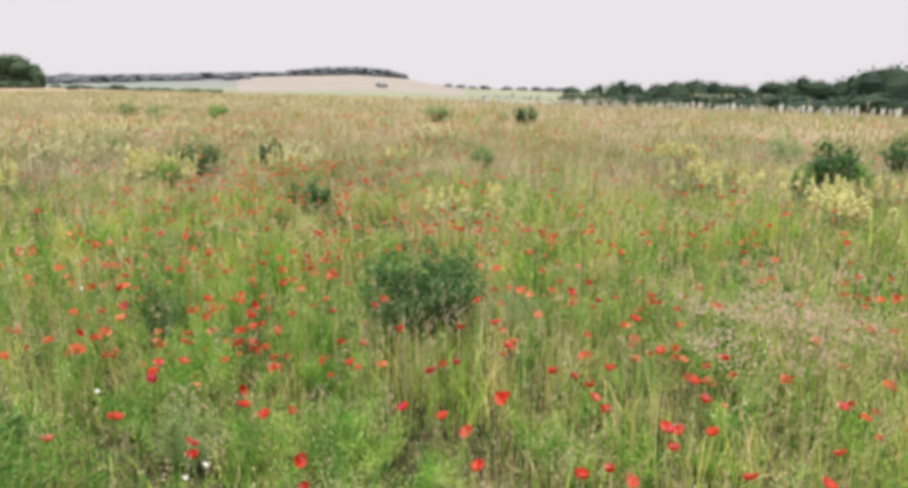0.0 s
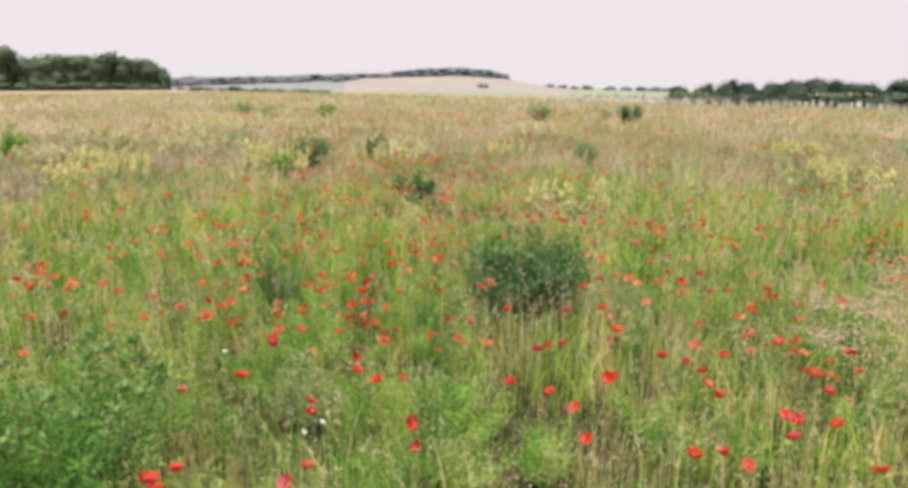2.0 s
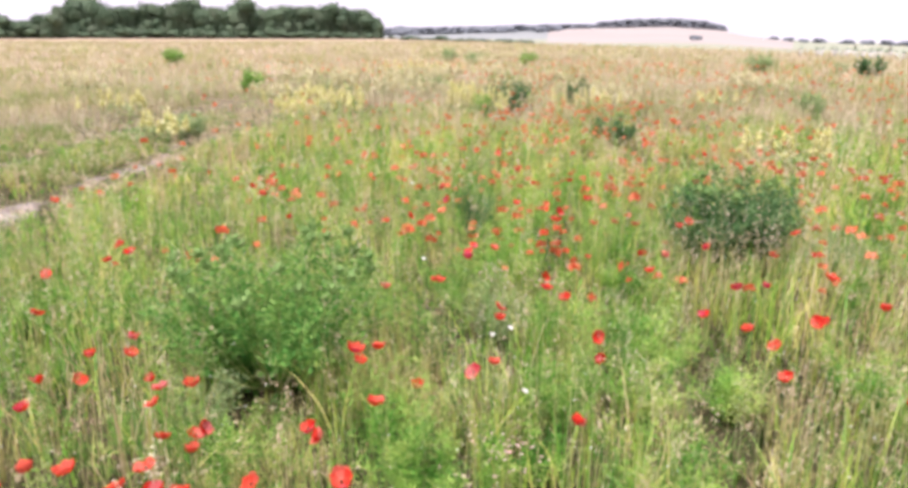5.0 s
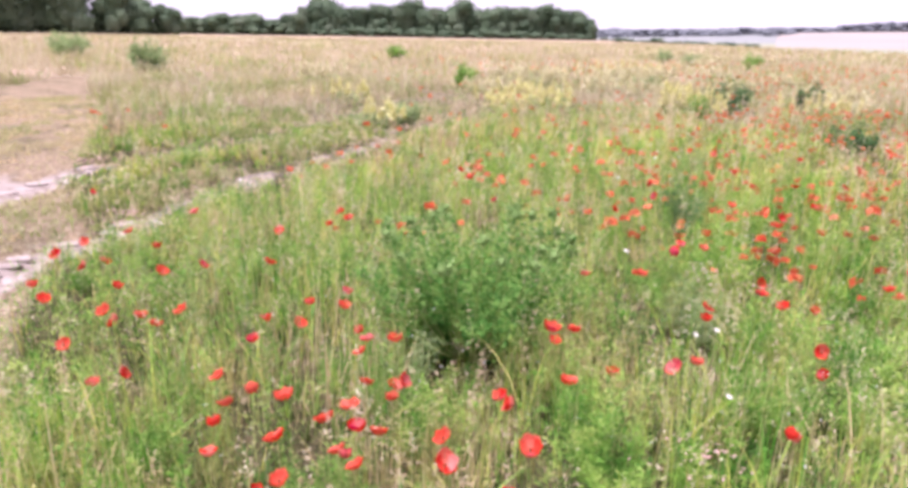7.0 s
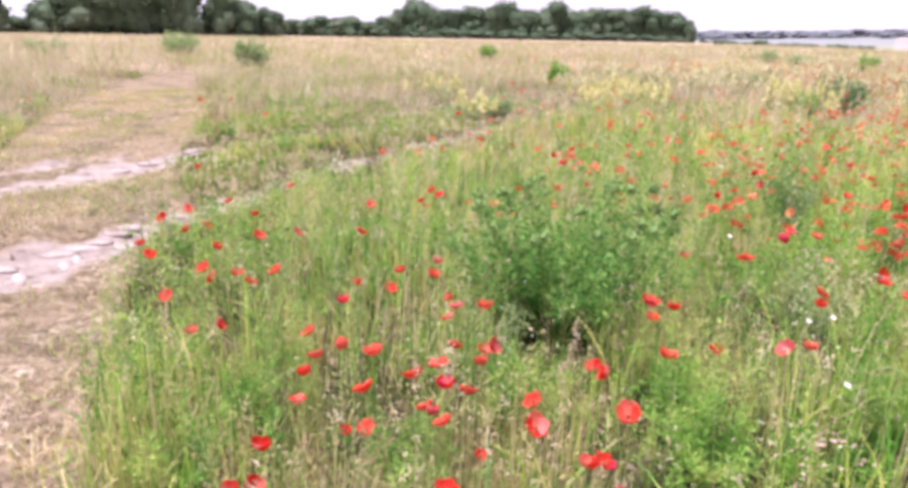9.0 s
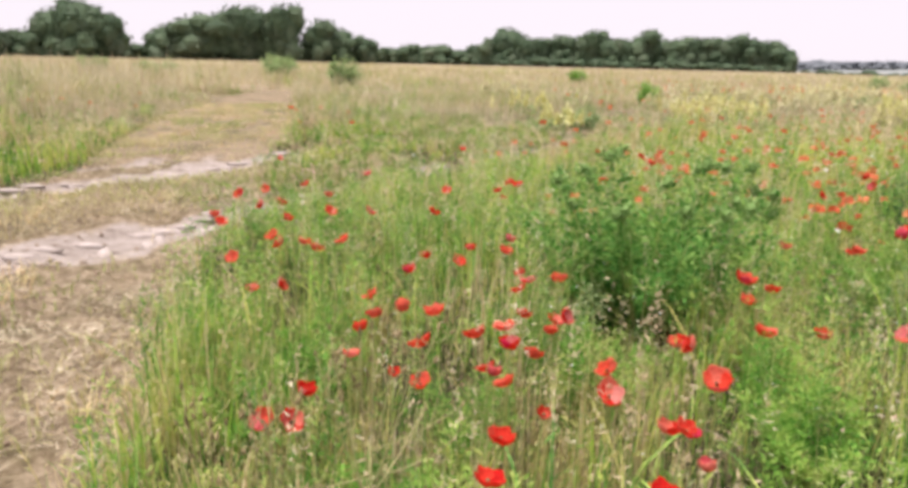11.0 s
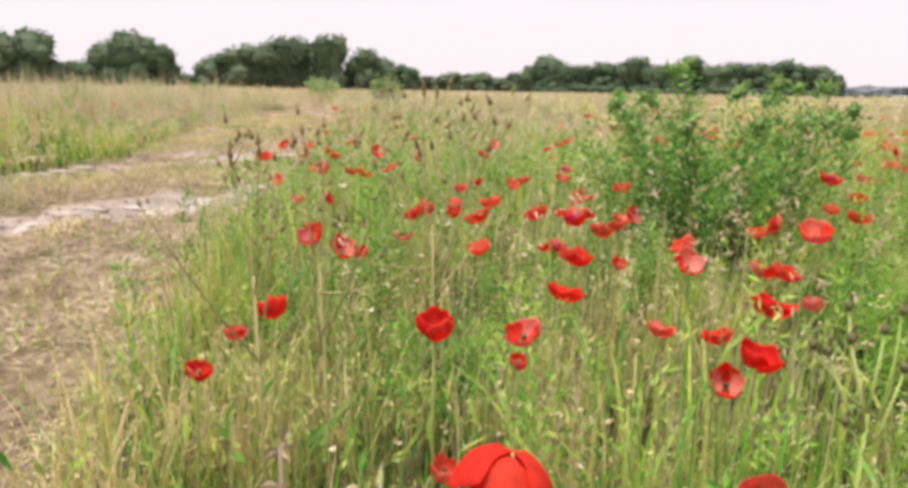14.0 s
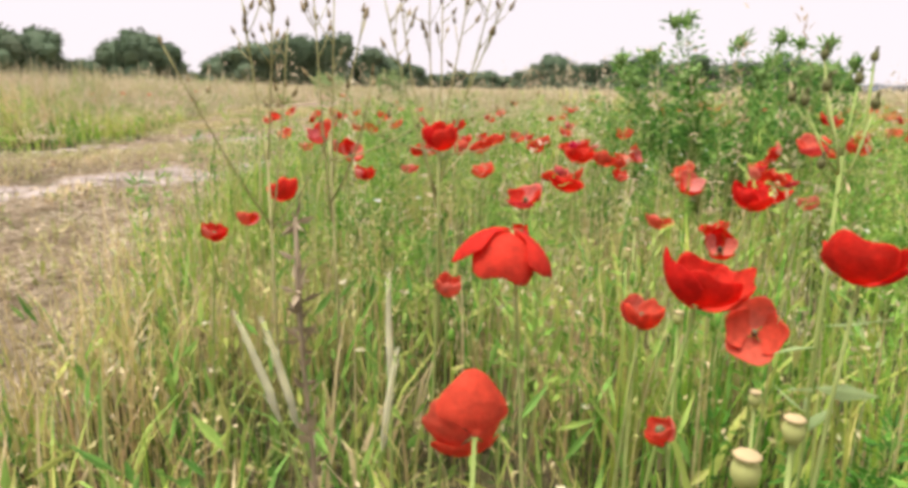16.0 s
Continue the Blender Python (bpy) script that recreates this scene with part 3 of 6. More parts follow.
# the meadow goes on behind the trodden spot
back_v, back_dry = [], []
for seed, dens, r0, r1, wide in ((141, 420, 0.5, 3.0, 0.008), (142, 190, 3.0, 7.0, 0.014), (143, 60, 7.0, 18.0, 0.03)):
    rng = np.random.default_rng(seed)
    x, y = sector(dens, r0, r1, 108, 320, rng)
    k = (mown_mask(x, y) < 0.4) & (np.hypot(x - 0.03, y - 0.1) > 0.35) & (rng.random(len(x)) < 0.25 + 0.9 * spread(x, y, 0.6, 18))
    x, y = x[k], y[k]
    n = len(x)
    v = blades(x, y, relief(x, y) - 0.01, rng.uniform(0.08, 0.3, n), wide * rng.uniform(0.6, 1.5, n), np.abs(rng.normal(0.25, 0.3, n)), 2, rng)
    g = np.repeat(rng.random(n) < 0.74, 3)
    back_v.append((v[0], v[1][g]))
    back_dry.append((v[0], v[1][~g]))


def used(v, t):
    """Leaves out the vertices that no triangle uses."""
    ids, back = np.unique(t, return_inverse=True)
    return v[ids], back.reshape(-1, 3)


stuff("meadow_behind", *used(*join(back_v)), M_BLADE, "green grass of the meadow going on past the path", "grass")
stuff("dry_meadow_behind", *used(*join(back_dry)), M_STRAW, "dry grass stalks of the meadow going on past the path", "grass")

# short undergrowth that covers the soil everywhere in the meadow
low_v, dead_v = [], []
for seed, dens, r0, r1, wide in ((151, 2000, 0.18, 1.8, 0.005), (152, 1000, 1.8, 4.5, 0.008), (153, 300, 4.5, 9.0, 0.014)):
    rng = np.random.default_rng(seed)
    x, y = sector(dens, r0, r1, -40, 108, rng)
    k = (plant_height(x, y) > 0.1) & (~hollow(x, y) | (rng.random(len(x)) < 0.5))
    x, y = x[k], y[k]
    n = len(x)
    v = blades(x, y, relief(x, y) - 0.005, rng.uniform(0.03, 0.13, n) * np.clip(plant_height(x, y), 0.4, 1), wide * rng.uniform(0.6, 1.5, n), rng.uniform(0.1, 1.3, n), 2, rng)
    g = np.repeat(rng.random(n) < 0.84, 3)
    for keep, out in ((g, low_v), (~g, dead_v)):
        out.append((v[0], v[1][keep]))

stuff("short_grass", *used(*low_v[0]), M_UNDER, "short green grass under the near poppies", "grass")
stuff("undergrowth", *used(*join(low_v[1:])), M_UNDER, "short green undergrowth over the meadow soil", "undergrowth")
stuff("dead_undergrowth", *used(*join(dead_v)), M_DEAD, "short dead stalks and leaves over the meadow soil", "undergrowth")

# flowering grasses: a thin stalk with a loose drooping head
head_v, stalk_v = [], []
for seed, dens, r0, r1, bits, size in ((201, 150, 0.9, 4.5, 16, 0.5), (202, 95, 4.5, 10, 8, 1.0), (203, 22, 10, 22, 4, 2.5), (204, 2.8, 22, 60, 3, 5.2), (205, 1.2, 60, 130, 2, 9.0)):
    rng, x, y, h, g = meadow_layer(seed, dens, r0, r1, 0.4, greenness, 2)
    h = np.clip(h, 0.12, 0.5)
    z = relief(x, y)
    stalk_v.append(blades(x, y, z, h, np.full(len(x), 0.0022 * size), np.full(len(x), 0.08), 1, rng))
    b = np.repeat(np.arange(len(x)), bits)
    k = rng.random(len(b))
    p = np.stack([x[b], y[b], z[b] + h[b] * (0.74 + 0.28 * k)], 1) + rng.normal(0, 0.008 * size ** 0.6, (len(b), 3))
    d = np.stack([rng.normal(0, 0.5, len(b)), rng.normal(0, 0.5, len(b)), rng.uniform(-0.2, 1.0, len(b))], 1)
    head_v.append(leaves(p, d, rng.uniform(0.018, 0.034, len(b)) * size ** 0.8, rng.uniform(0.004, 0.008, len(b)) * size, rng))
stuff("far_seed_heads", *join(head_v[2:]), M_STRAW_DULL, "faded seed heads of the further grasses", "grass")
stuff("grass_seed_heads", *join(head_v[:2]), M_SEED, "pale brown feathery seed heads of wild grasses", "grass")
stuff("grass_stalks", *join(stalk_v), M_STRAW, "thin dry stalks that carry the grass seed heads", "grass")

# lush green verge where the tall meadow meets the ruts
rng = np.random.default_rng(261)
VERGE = [(-7.1, 2.45), (-7.25, 3.2), (-7.95, 4.45), (-9.0, 6.2)]
MIDDLE = [(-4.9, 1.75), (-5.4, 2.5), (-5.9, 3.6), (-6.5, 4.9), (-7.6, 7.0)]
n = 15000
x, y = rng.uniform(-10.5, -3.8, n), rng.uniform(1.4, 7.5, n)
dv, dm = away(x, y, VERGE), away(x, y, MIDDLE)
k = (plant_height(x, y) > 0.1) & (((dv < 0.55) & (0.5 * spread(x, y, 0.5, 95) + 0.5 * spread(x, y, 0.22, 94) > 0.53)) | ((dm < 0.4) & (spread(x, y, 0.6, 96) > 0.45)))
x, y, dv = x[k], y[k], dv[k]
x, y, dv = np.repeat(x, 3), np.repeat(y, 3), np.repeat(dv, 3)
n = len(x)
x, y = x + rng.normal(0, 0.04, n), y + rng.normal(0, 0.04, n)
M_LUSH = leafy("lush_green_blade", [(0.0, (0.17, 0.26, 0.07)), (0.6, (0.33, 0.4, 0.14)), (1.0, (0.54, 0.51, 0.25))], thin=0.45)
stuff("verge_grass", *blades(x, y, relief(x, y) - 0.01, np.where(dv < 0.55, rng.uniform(0.08, 0.2, n), rng.uniform(0.06, 0.17, n)), rng.uniform(0.008, 0.018, n), np.abs(rng.normal(0.2, 0.25, n)), 2, rng), M_LUSH, "lush green grass verge along the wheel ruts", "grass")

# broad soft leaves among the near grass
lush_v = []
for seed, dens, r0, r1, wide in ((271, 330, 0.2, 1.3, 0.009), (272, 200, 1.3, 3.2, 0.0085)):
    rng, x, y, h, g = meadow_layer(seed, dens, r0, r1, 0.26, greenness, 4)
    lush_v.append(blades(x, y, relief(x, y) - 0.005, np.clip(h, 0.05, 0.3), wide * rng.uniform(0.5, 1.3, len(x)), np.abs(rng.normal(0.3, 0.35, len(x))), 4, rng))
rng = np.random.default_rng(281)
x, y = rng.uniform(-1.9, -0.35, 5200), rng.uniform(-0.4, 0.85, 5200)
k = (mown_mask(x, y) < 0.62) & (away(x, y, CLEARING, True) < 0.45) & (np.hypot(x, y - 0.06) > 0.45) & (rng.random(5200) < np.clip(0.25 + 1.4 * (spread(x, y, 0.14, 98) - 0.3), 0.1, 1))
x, y = x[k], y[k]
tall = rng.uniform(0.04, 0.19, len(x)) * (0.6 + 0.7 * spread(x, y, 0.16, 99))
edge = blades(x, y, relief(x, y) - 0.005, tall, rng.uniform(0.003, 0.009, len(x)), np.abs(rng.normal(0.3, 0.4, len(x))), 3, rng)
dry = np.repeat(rng.random(len(x)) < 0.34, 5)
lush_v.append(used(edge[0], edge[1][~dry]))
stuff("path_edge_straw", *used(edge[0], edge[1][dry]), M_STRAW, "dry bent stalks along the edge of the path", "grass")
x, y = rng.uniform(-1.0, -0.12, 1000), rng.uniform(-0.05, 1.0, 1000)
k = (plant_height(x, y) > 0.1) & (np.hypot(x, y - 0.08) > 0.28) & (spread(x, y, 0.17, 97) > 0.36)
x, y = x[k], y[k]
n = len(x)
p = np.stack([x, y, relief(x, y) + rng.uniform(0.03, 0.2, n)], 1)
d = np.stack([rng.normal(0, 1, n), rng.normal(0, 1, n), rng.uniform(0.6, 3.5, n)], 1)
lush_v.append(leaves(p, d, rng.uniform(0.02, 0.05, n), rng.uniform(0.004, 0.0085, n), rng))
x, y = rng.uniform(-1.2, -0.12, 5000), rng.uniform(-0.05, 1.3, 5000)
k = (plant_height(x, y) > 0.1) & (np.hypot(x, y - 0.08) > 0.25) & (spread(x, y, 0.15, 96) > np.where(np.hypot(x + 0.76, y - 0.7) < 0.2, 0.3, 0.71))
x, y = x[k], y[k]
n = len(x)
M_BROWN = leafy("brown_dry_stalk", [(0.0, (0.3, 0.22, 0.12)), (0.5, (0.5, 0.41, 0.24)), (1.0, (0.67, 0.59, 0.4))], thin=0.25)
stuff("brown_stalks", *blades(x, y, relief(x, y) - 0.005, rng.uniform(0.06, 0.24, n), rng.uniform(0.0018, 0.004, n), np.abs(rng.normal(0.15, 0.2, n)), 3, rng), M_BROWN, "withered brown stalks between the near poppies", "stalks")
M_SOFT = leafy("soft_yellow_green_leaf", [(0.0, (0.07, 0.23, 0.05)), (0.35, (0.21, 0.4, 0.085)), (0.7, (0.46, 0.52, 0.13)), (1.0, (0.61, 0.56, 0.22))], thin=0.34, clump=0.65, clump_scale=7.0)
stuff("broad_grass", *join(lush_v), M_SOFT, "broad soft yellow-green leaves among the near grass", "grass")

# thin upright stems standing above the rest
stem_v = []
for seed, dens, r0, r1, wide in ((251, 240, 0.35, 2.5, 0.0028), (252, 140, 2.5, 6.0, 0.0042)):
    rng, x, y, h, g = meadow_layer(seed, dens, r0, r1, 0.36, greenness, 2)
    stem_v.append(blades(x, y, relief(x, y), np.clip(h, 0.1, 0.4), np.full(len(x), wide), np.abs(rng.normal(0.06, 0.08, len(x))), 3, rng))
M_PALE = leafy("pale_green_stalk", [(0.0, (0.32, 0.42, 0.13)), (0.5, (0.52, 0.54, 0.21)), (1.0, (0.72, 0.62, 0.33))], thin=0.3, clump=0.5, clump_scale=4.0)
stuff("pale_stalks", *join(stem_v), M_PALE, "thin pale green stalks standing above the grass", "stalks")

# tangled fine weeds: thin bowed twigs out of one root, set with tiny pods
M_TWIG = leafy("fine_weed_twig", [(0.0, (0.2, 0.25, 0.06)), (0.4, (0.42, 0.42, 0.13)), (0.7, (0.58, 0.46, 0.2)), (1.0, (0.67, 0.52, 0.28))], thin=0.25, clump=0.7, clump_scale=3.5)
M_POD = leafy("tiny_weed_pod", [(0.0, (0.28, 0.36, 0.1)), (0.45, (0.5, 0.49, 0.19)), (0.75, (0.66, 0.56, 0.33)), (1.0, (0.75, 0.65, 0.46))], thin=0.3, clump=0.7, clump_scale=3.5)
twig_v, pod_v = [], []
for seed, dens, r0, r1, a0, arms, size in ((291, 75, 0.5, 2.4, -40, 13, 1.0), (292, 62, 2.4, 5.0, -40, 11, 1.25), (293, 34, 5.0, 9.0, -40, 8, 2.0), (294, 130, 0.75, 2.3, 28, 13, 1.0)):
    rng = np.random.default_rng(seed)
    x, y = sector(dens, r0, r1, a0, 100, rng)
    f = plant_height(x, y)
    k = (f > 0.35) & (spread(x, y, 0.5, 92) > 0.38)
    x, y, f = x[k], y[k], f[k] * rng.uniform(0.55, 1.0, k.sum())
    b = np.repeat(np.arange(len(x)), arms)
    n = len(b)
    h, lean, turn = f[b] * rng.uniform(0.12, 0.33, n), np.abs(rng.normal(0.3, 0.3, n)), rng.uniform(0, 2 * np.pi, n)
    px, py = x[b] + rng.normal(0, 0.02 * size, n), y[b] + rng.normal(0, 0.02 * size, n)
    z = relief(px, py)
    twig_v.append(blades(px, py, z, h, np.full(n, 0.0019 * size), lean, 3, rng, turn))
    c = np.repeat(np.flatnonzero(rng.random(n) < np.clip(np.hypot(px, py) / 1.6, 0.25, 1)), 3)
    u = rng.uniform(0.72, 1.0, len(c))
    p = np.stack([px[c] + np.cos(turn[c]) * lean[c] * h[c] * u ** 2, py[c] + np.sin(turn[c]) * lean[c] * h[c] * u ** 2, z[c] + h[c] * u * (1 - 0.35 * np.minimum(lean[c], 1.2) * u ** 2)], 1)
    p = p + rng.normal(0, 0.005 * size, p.shape)
    pod_v.append(leaves(p, rng.normal(0, 1, p.shape) + (0, 0, 0.6), rng.uniform(0.005, 0.013, len(c)) * size, rng.uniform(0.0024, 0.005, len(c)) * size, rng))
stuff("weed_twigs", *join(twig_v), M_TWIG, "tangled thin green and brown twigs of fine weeds", "weeds")
stuff("weed_pods", *join(pod_v), M_POD, "tiny pale pods on the fine weeds", "weeds")

# leafy herbs between the grasses
herb_v = []
for seed, dens, r0, r1, bits, size, wide in ((301, 105, 0.3, 2.2, 95, 0.72, 0.018), (302, 80, 2.2, 5, 84, 0.95, 0.03), (303, 17, 5, 11, 48, 1.6, 0.06), (304, 2.2, 11, 26, 26, 2.8, 0.12)):
    rng = np.random.default_rng(seed)
    x, y = sector(dens, r0, r1, -40, 100, rng)
    tall = plant_height(x, y) * rng.uniform(0.13, 0.37, len(x))
    keep = (tall > 0.07) & (np.hypot(x, y - 0.08) > 0.42) & (spread(x, y, 0.8, 31) > np.interp(np.hypot(x, y), [0, 5, 15], [0.3, 0.36, 0.55]))
    x, y, tall = x[keep], y[keep], np.clip(tall[keep], 0, 0.4)
    z = relief(x, y)
    girth = wide * rng.uniform(0.6, 1.5, len(x))
    b = np.repeat(np.arange(len(x)), bits)
    k = rng.random(len(b)) ** 0.8
    out = girth[b] * (1.15 - 0.8 * k)
    ax, ay = rng.normal(0, 1, len(b)), rng.normal(0, 1, len(b))
    p = np.stack([x[b] + out * ax, y[b] + out * ay, z[b] + tall[b] * (0.06 + 0.9 * k)], 1)
    d = np.stack([ax + rng.normal(0, 0.5, len(b)), ay + rng.normal(0, 0.5, len(b)), rng.uniform(0.2, 2.2, len(b))], 1)
    herb_v.append(leaves(p, d, rng.uniform(0.014, 0.034, len(b)) * size, rng.uniform(0.0026, 0.0062, len(b)) * size, rng))
    herb_v.append(blades(x, y, z, tall * 1.12, np.full(len(x), 0.003 * size), np.full(len(x), 0.05), 2, rng))
stuff("meadow_herbs", *join(herb_v), M_HERB, "small leafy green herbs growing between the grasses", "herbs")

# pale sage-coloured weeds, upright and frothy, in loose drifts
M_SAGE = leafy("pale_sage_leaf", [(0.0, (0.26, 0.35, 0.15)), (0.4, (0.43, 0.5, 0.24)), (0.75, (0.58, 0.58, 0.33)), (1.0, (0.7, 0.64, 0.43))], thin=0.35, clump=0.6, clump_scale=5.0)
sage_v = []
for seed, dens, r0, r1, bits, size in ((311, 60, 0.75, 2.2, 62, 0.62), (312, 34, 2.2, 4.6, 52, 0.85)):
    rng = np.random.default_rng(seed)
    x, y = sector(dens, r0, r1, -36, 88, rng)
    tall = plant_height(x, y) * rng.uniform(0.2, 0.36, len(x))
    k = (tall > 0.1) & (0.6 * spread(x, y, 0.5, 33) + 0.4 * spread(x, y, 0.16, 34) > 0.5)
    x, y, tall = x[k], y[k], np.clip(tall[k], 0, 0.36)
    z = relief(x, y)
    lx, ly = rng.normal(0, 0.03, len(x)), rng.normal(0, 0.03, len(x))
    b = np.repeat(np.arange(len(x)), bits)
    u = rng.uniform(0.35, 1.0, len(b))
    out = 0.016 * size * (0.5 + 1.1 * np.sin(np.pi * np.clip(u, 0, 1)))
    ax, ay = rng.normal(0, 1, len(b)), rng.normal(0, 1, len(b))
    p = np.stack([x[b] + lx[b] * u + out * ax, y[b] + ly[b] * u + out * ay, z[b] + tall[b] * u], 1)
    d = np.stack([ax, ay, rng.uniform(0.5, 2.5, len(b))], 1)
    sage_v.append(leaves(p, d, rng.uniform(0.01, 0.024, len(b)) * size, rng.uniform(0.0025, 0.0055, len(b)) * size, rng))
    sage_v.append(blades(x, y, z, tall, np.full(len(x), 0.003 * size), np.full(len(x), 0.06), 2, rng))
stuff("sage_weeds", *join(sage_v), M_SAGE, "pale sage-green frothy weeds standing between the poppies", "weeds")

# low regrowth, straw and clods on the mown ground
rng = np.random.default_rng(401)
x, y = (np.concatenate(q) for q in zip(sector(6500, 0.3, 2.6, 35, 118, rng), sector(2600, 2.6, 6.5, 35, 112, rng)))
k = (mown_mask(x, y) > 0.3) & (rut_depth(x, y) < 0.45) & (rng.random(len(x)) < np.clip((0.5 * spread(x, y, 0.3, 43) + 0.5 * spread(x, y, 0.11, 44) - 0.36) / 0.2, 0.06, 1))
x, y = x[k], y[k]
n = len(x)
a = rng.uniform(0, 2 * np.pi, n)
p = np.stack([x, y, relief(x, y) + rng.uniform(0.002, 0.035, n)], 1)
d = np.stack([np.cos(a), np.sin(a), rng.normal(0.05, 0.28, n)], 1)
stuff("straw_litter", *leaves(p, d, rng.uniform(0.02, 0.075, n), rng.uniform(0.0014, 0.0036, n), rng, 0.05), M_LITTER, "cut straw and dry stalks strewn on the mown ground", "straw")
x, y = sector(1500, 0.5, 14, 35, 112, rng)
m = mown_mask(x, y)
k = (m > 0.15) & (rut_depth(x, y) < 0.3) & (rng.random(len(x)) < 0.1 + 0.6 * (spread(x, y, 0.35, 41) > 0.56) + 0.6 * inside(x, y, RUT_NEAR[:5] + RUT_FAR[:5][::-1]) + 0.4 * (m < 0.8))
x, y = x[k], y[k]
n = len(x)
stuff("mown_regrowth", *blades(x, y, relief(x, y), rng.uniform(0.015, 0.07, n), rng.uniform(0.004, 0.009, n), rng.uniform(0.2, 1.0, n), 2, rng), M_BLADE_DULL, "short green regrowth on the mown path", "grass")
x, y = sector(5, 0.5, 14, 38, 110, rng)
k = (mown_mask(x, y) > 0.4) & (rut_depth(x, y) < 0.3)
x, y = np.repeat(x[k], 34), np.repeat(y[k], 34)
n = len(x)
x, y = x + rng.normal(0, 0.05, n), y + rng.normal(0, 0.05, n)
stuff("mown_tussocks", *blades(x, y, relief(x, y) - 0.004, rng.uniform(0.02, 0.08, n), rng.uniform(0.003, 0.008, n), rng.uniform(0.3, 1.6, n), 2, rng), M_STRAW, "cut tussocks of dry grass on the mown path", "grass")
x, y = sector(90, 0.6, 6, 40, 112, rng)
k = (mown_mask(x, y) > 0.6)
x, y = x[k], y[k]
clod = []
for cx, cy, cz in zip(x, y, relief(x, y)):
    s = rng.uniform(0.004, 0.013)
    clod.append(lump((cx, cy, cz + s * 0.3), s, s * rng.uniform(0.6, 1), s * 0.6, rng, 0.25, 6, 4))
def tread_ridges():
    """Lumps of pressed sand that tyres left slantwise across the ruts."""
    rng = np.random.default_rng(431)
    out = []
    for line, d0, d1 in ((RUT_NEAR[1:6], 0.0, 2.6), (RUT_FAR[1:6], 0.0, 2.8)):
        p = np.array(line)
        run = np.concatenate([[0], np.cumsum(np.hypot(*np.diff(p, axis=0).T))])
        for s in np.arange(0.1, min(run[-1], d1) - 0.05, 0.105):
            for side in (-0.11, 0.1):
                if rng.random() < 0.3:
                    continue
                q = s + rng.uniform(-0.02, 0.02) + 0.25 * side
                cx, cy = np.interp(q, run, p[:, 0]), np.interp(q, run, p[:, 1])
                tx, ty = np.interp(q + 0.05, run, p[:, 0]) - cx, np.interp(q + 0.05, run, p[:, 1]) - cy
                a = math.atan2(ty, tx) + math.pi / 2 + (0.55 if side > 0 else -0.55)
                cx, cy = cx - ty / 0.05 * side, cy + tx / 0.05 * side
                v, t = lump((0, 0, 0), rng.uniform(0.07, 0.12), rng.uniform(0.024, 0.04), rng.uniform(0.012, 0.021), rng, 0.2, 8, 5)
                c, n = math.cos(a), math.sin(a)
                v = np.stack([v[:, 0] * c - v[:, 1] * n + cx, v[:, 0] * n + v[:, 1] * c + cy, v[:, 2] + float(relief(cx, cy)) - 0.001], 1)
                out.append((v, t))
    return join(out)


stuff("tread_ridges", *tread_ridges(), M_SAND, "pale sandy ridges pressed by tyres in the wheel ruts", "ruts", True)
stuff("earth_clods", *join(clod), M_CLOD, "small brown clods of earth on the mown track", "stones")


# ---------------------------------------------------------------- small flowers of the meadow
def florets(name, mat, label, places, seed, size):
    """Tiny flowers, each four or five pieces, as one joined layer."""
    rng = np.random.default_rng(seed)
    px, py, pz = places(rng)
    b = np.repeat(np.arange(len(px)), 4)
    p = np.stack([px[b], py[b], pz[b]], 1)
    a = rng.uniform(0, 2 * np.pi, len(b))
    d = np.stack([np.cos(a), np.sin(a), rng.uniform(0.0, 0.7, len(b))], 1)
    s = size * (1 + 0.06 * np.hypot(px, py))[b]
    return stuff(name, *leaves(p, d, s * rng.uniform(0.7, 1.2, len(b)), s * rng.uniform(0.5, 0.9, len(b)), rng), mat, label, "flowers")


def pink_places(rng):
    xs, ys, zs = [], [], []
    for cx, cy, sx, sy, n in ((1.62, 3.45, 0.26, 0.18, 84), (1.25, 3.0, 0.22, 0.14, 24), (2.1, 4.3, 0.3, 0.2, 18), (-0.56, 1.54, 0.05, 0.04, 3), (-3.31, 1.18, 0.05, 0.05, 3), (-4.61, 1.47, 0.06, 0.06, 3), (-0.93, 2.44, 0.08, 0.08, 4), (1.6, 4.1, 0.3, 0.25, 8), (0.62, 4.3, 0.2, 0.15, 5), (1.76, 6.1, 0.22, 0.1, 6), (1.45, 14.3, 1.3, 0.6, 12), (2.6, 5.2, 0.7, 0.5, 8), (2.3, 3.4, 0.4, 0.4, 12), (0.45, 5.3, 0.3, 0.2, 6)):
        for _ in range(n):
            m = rng.integers(10, 34)
            r = 0.03 + 0.009 * cy
            xs.append(rng.normal(rng.normal(cx, sx), r, m))
            ys.append(rng.normal(rng.normal(cy, sy), r, m))
            zs.append(rng.normal(rng.uniform(0.26, 0.37) if math.hypot(cx, cy) > 2 else 0.18, 0.012, m))
    return np.concatenate(xs), np.concatenate(ys), np.concatenate(zs)


def white_places(rng):
    x, y = sector(22, 0.8, 9, -38, 70, rng)
    k = plant_height(x, y) > 0.3
    return x[k], y[k], rng.uniform(0.16, 0.3, k.sum())


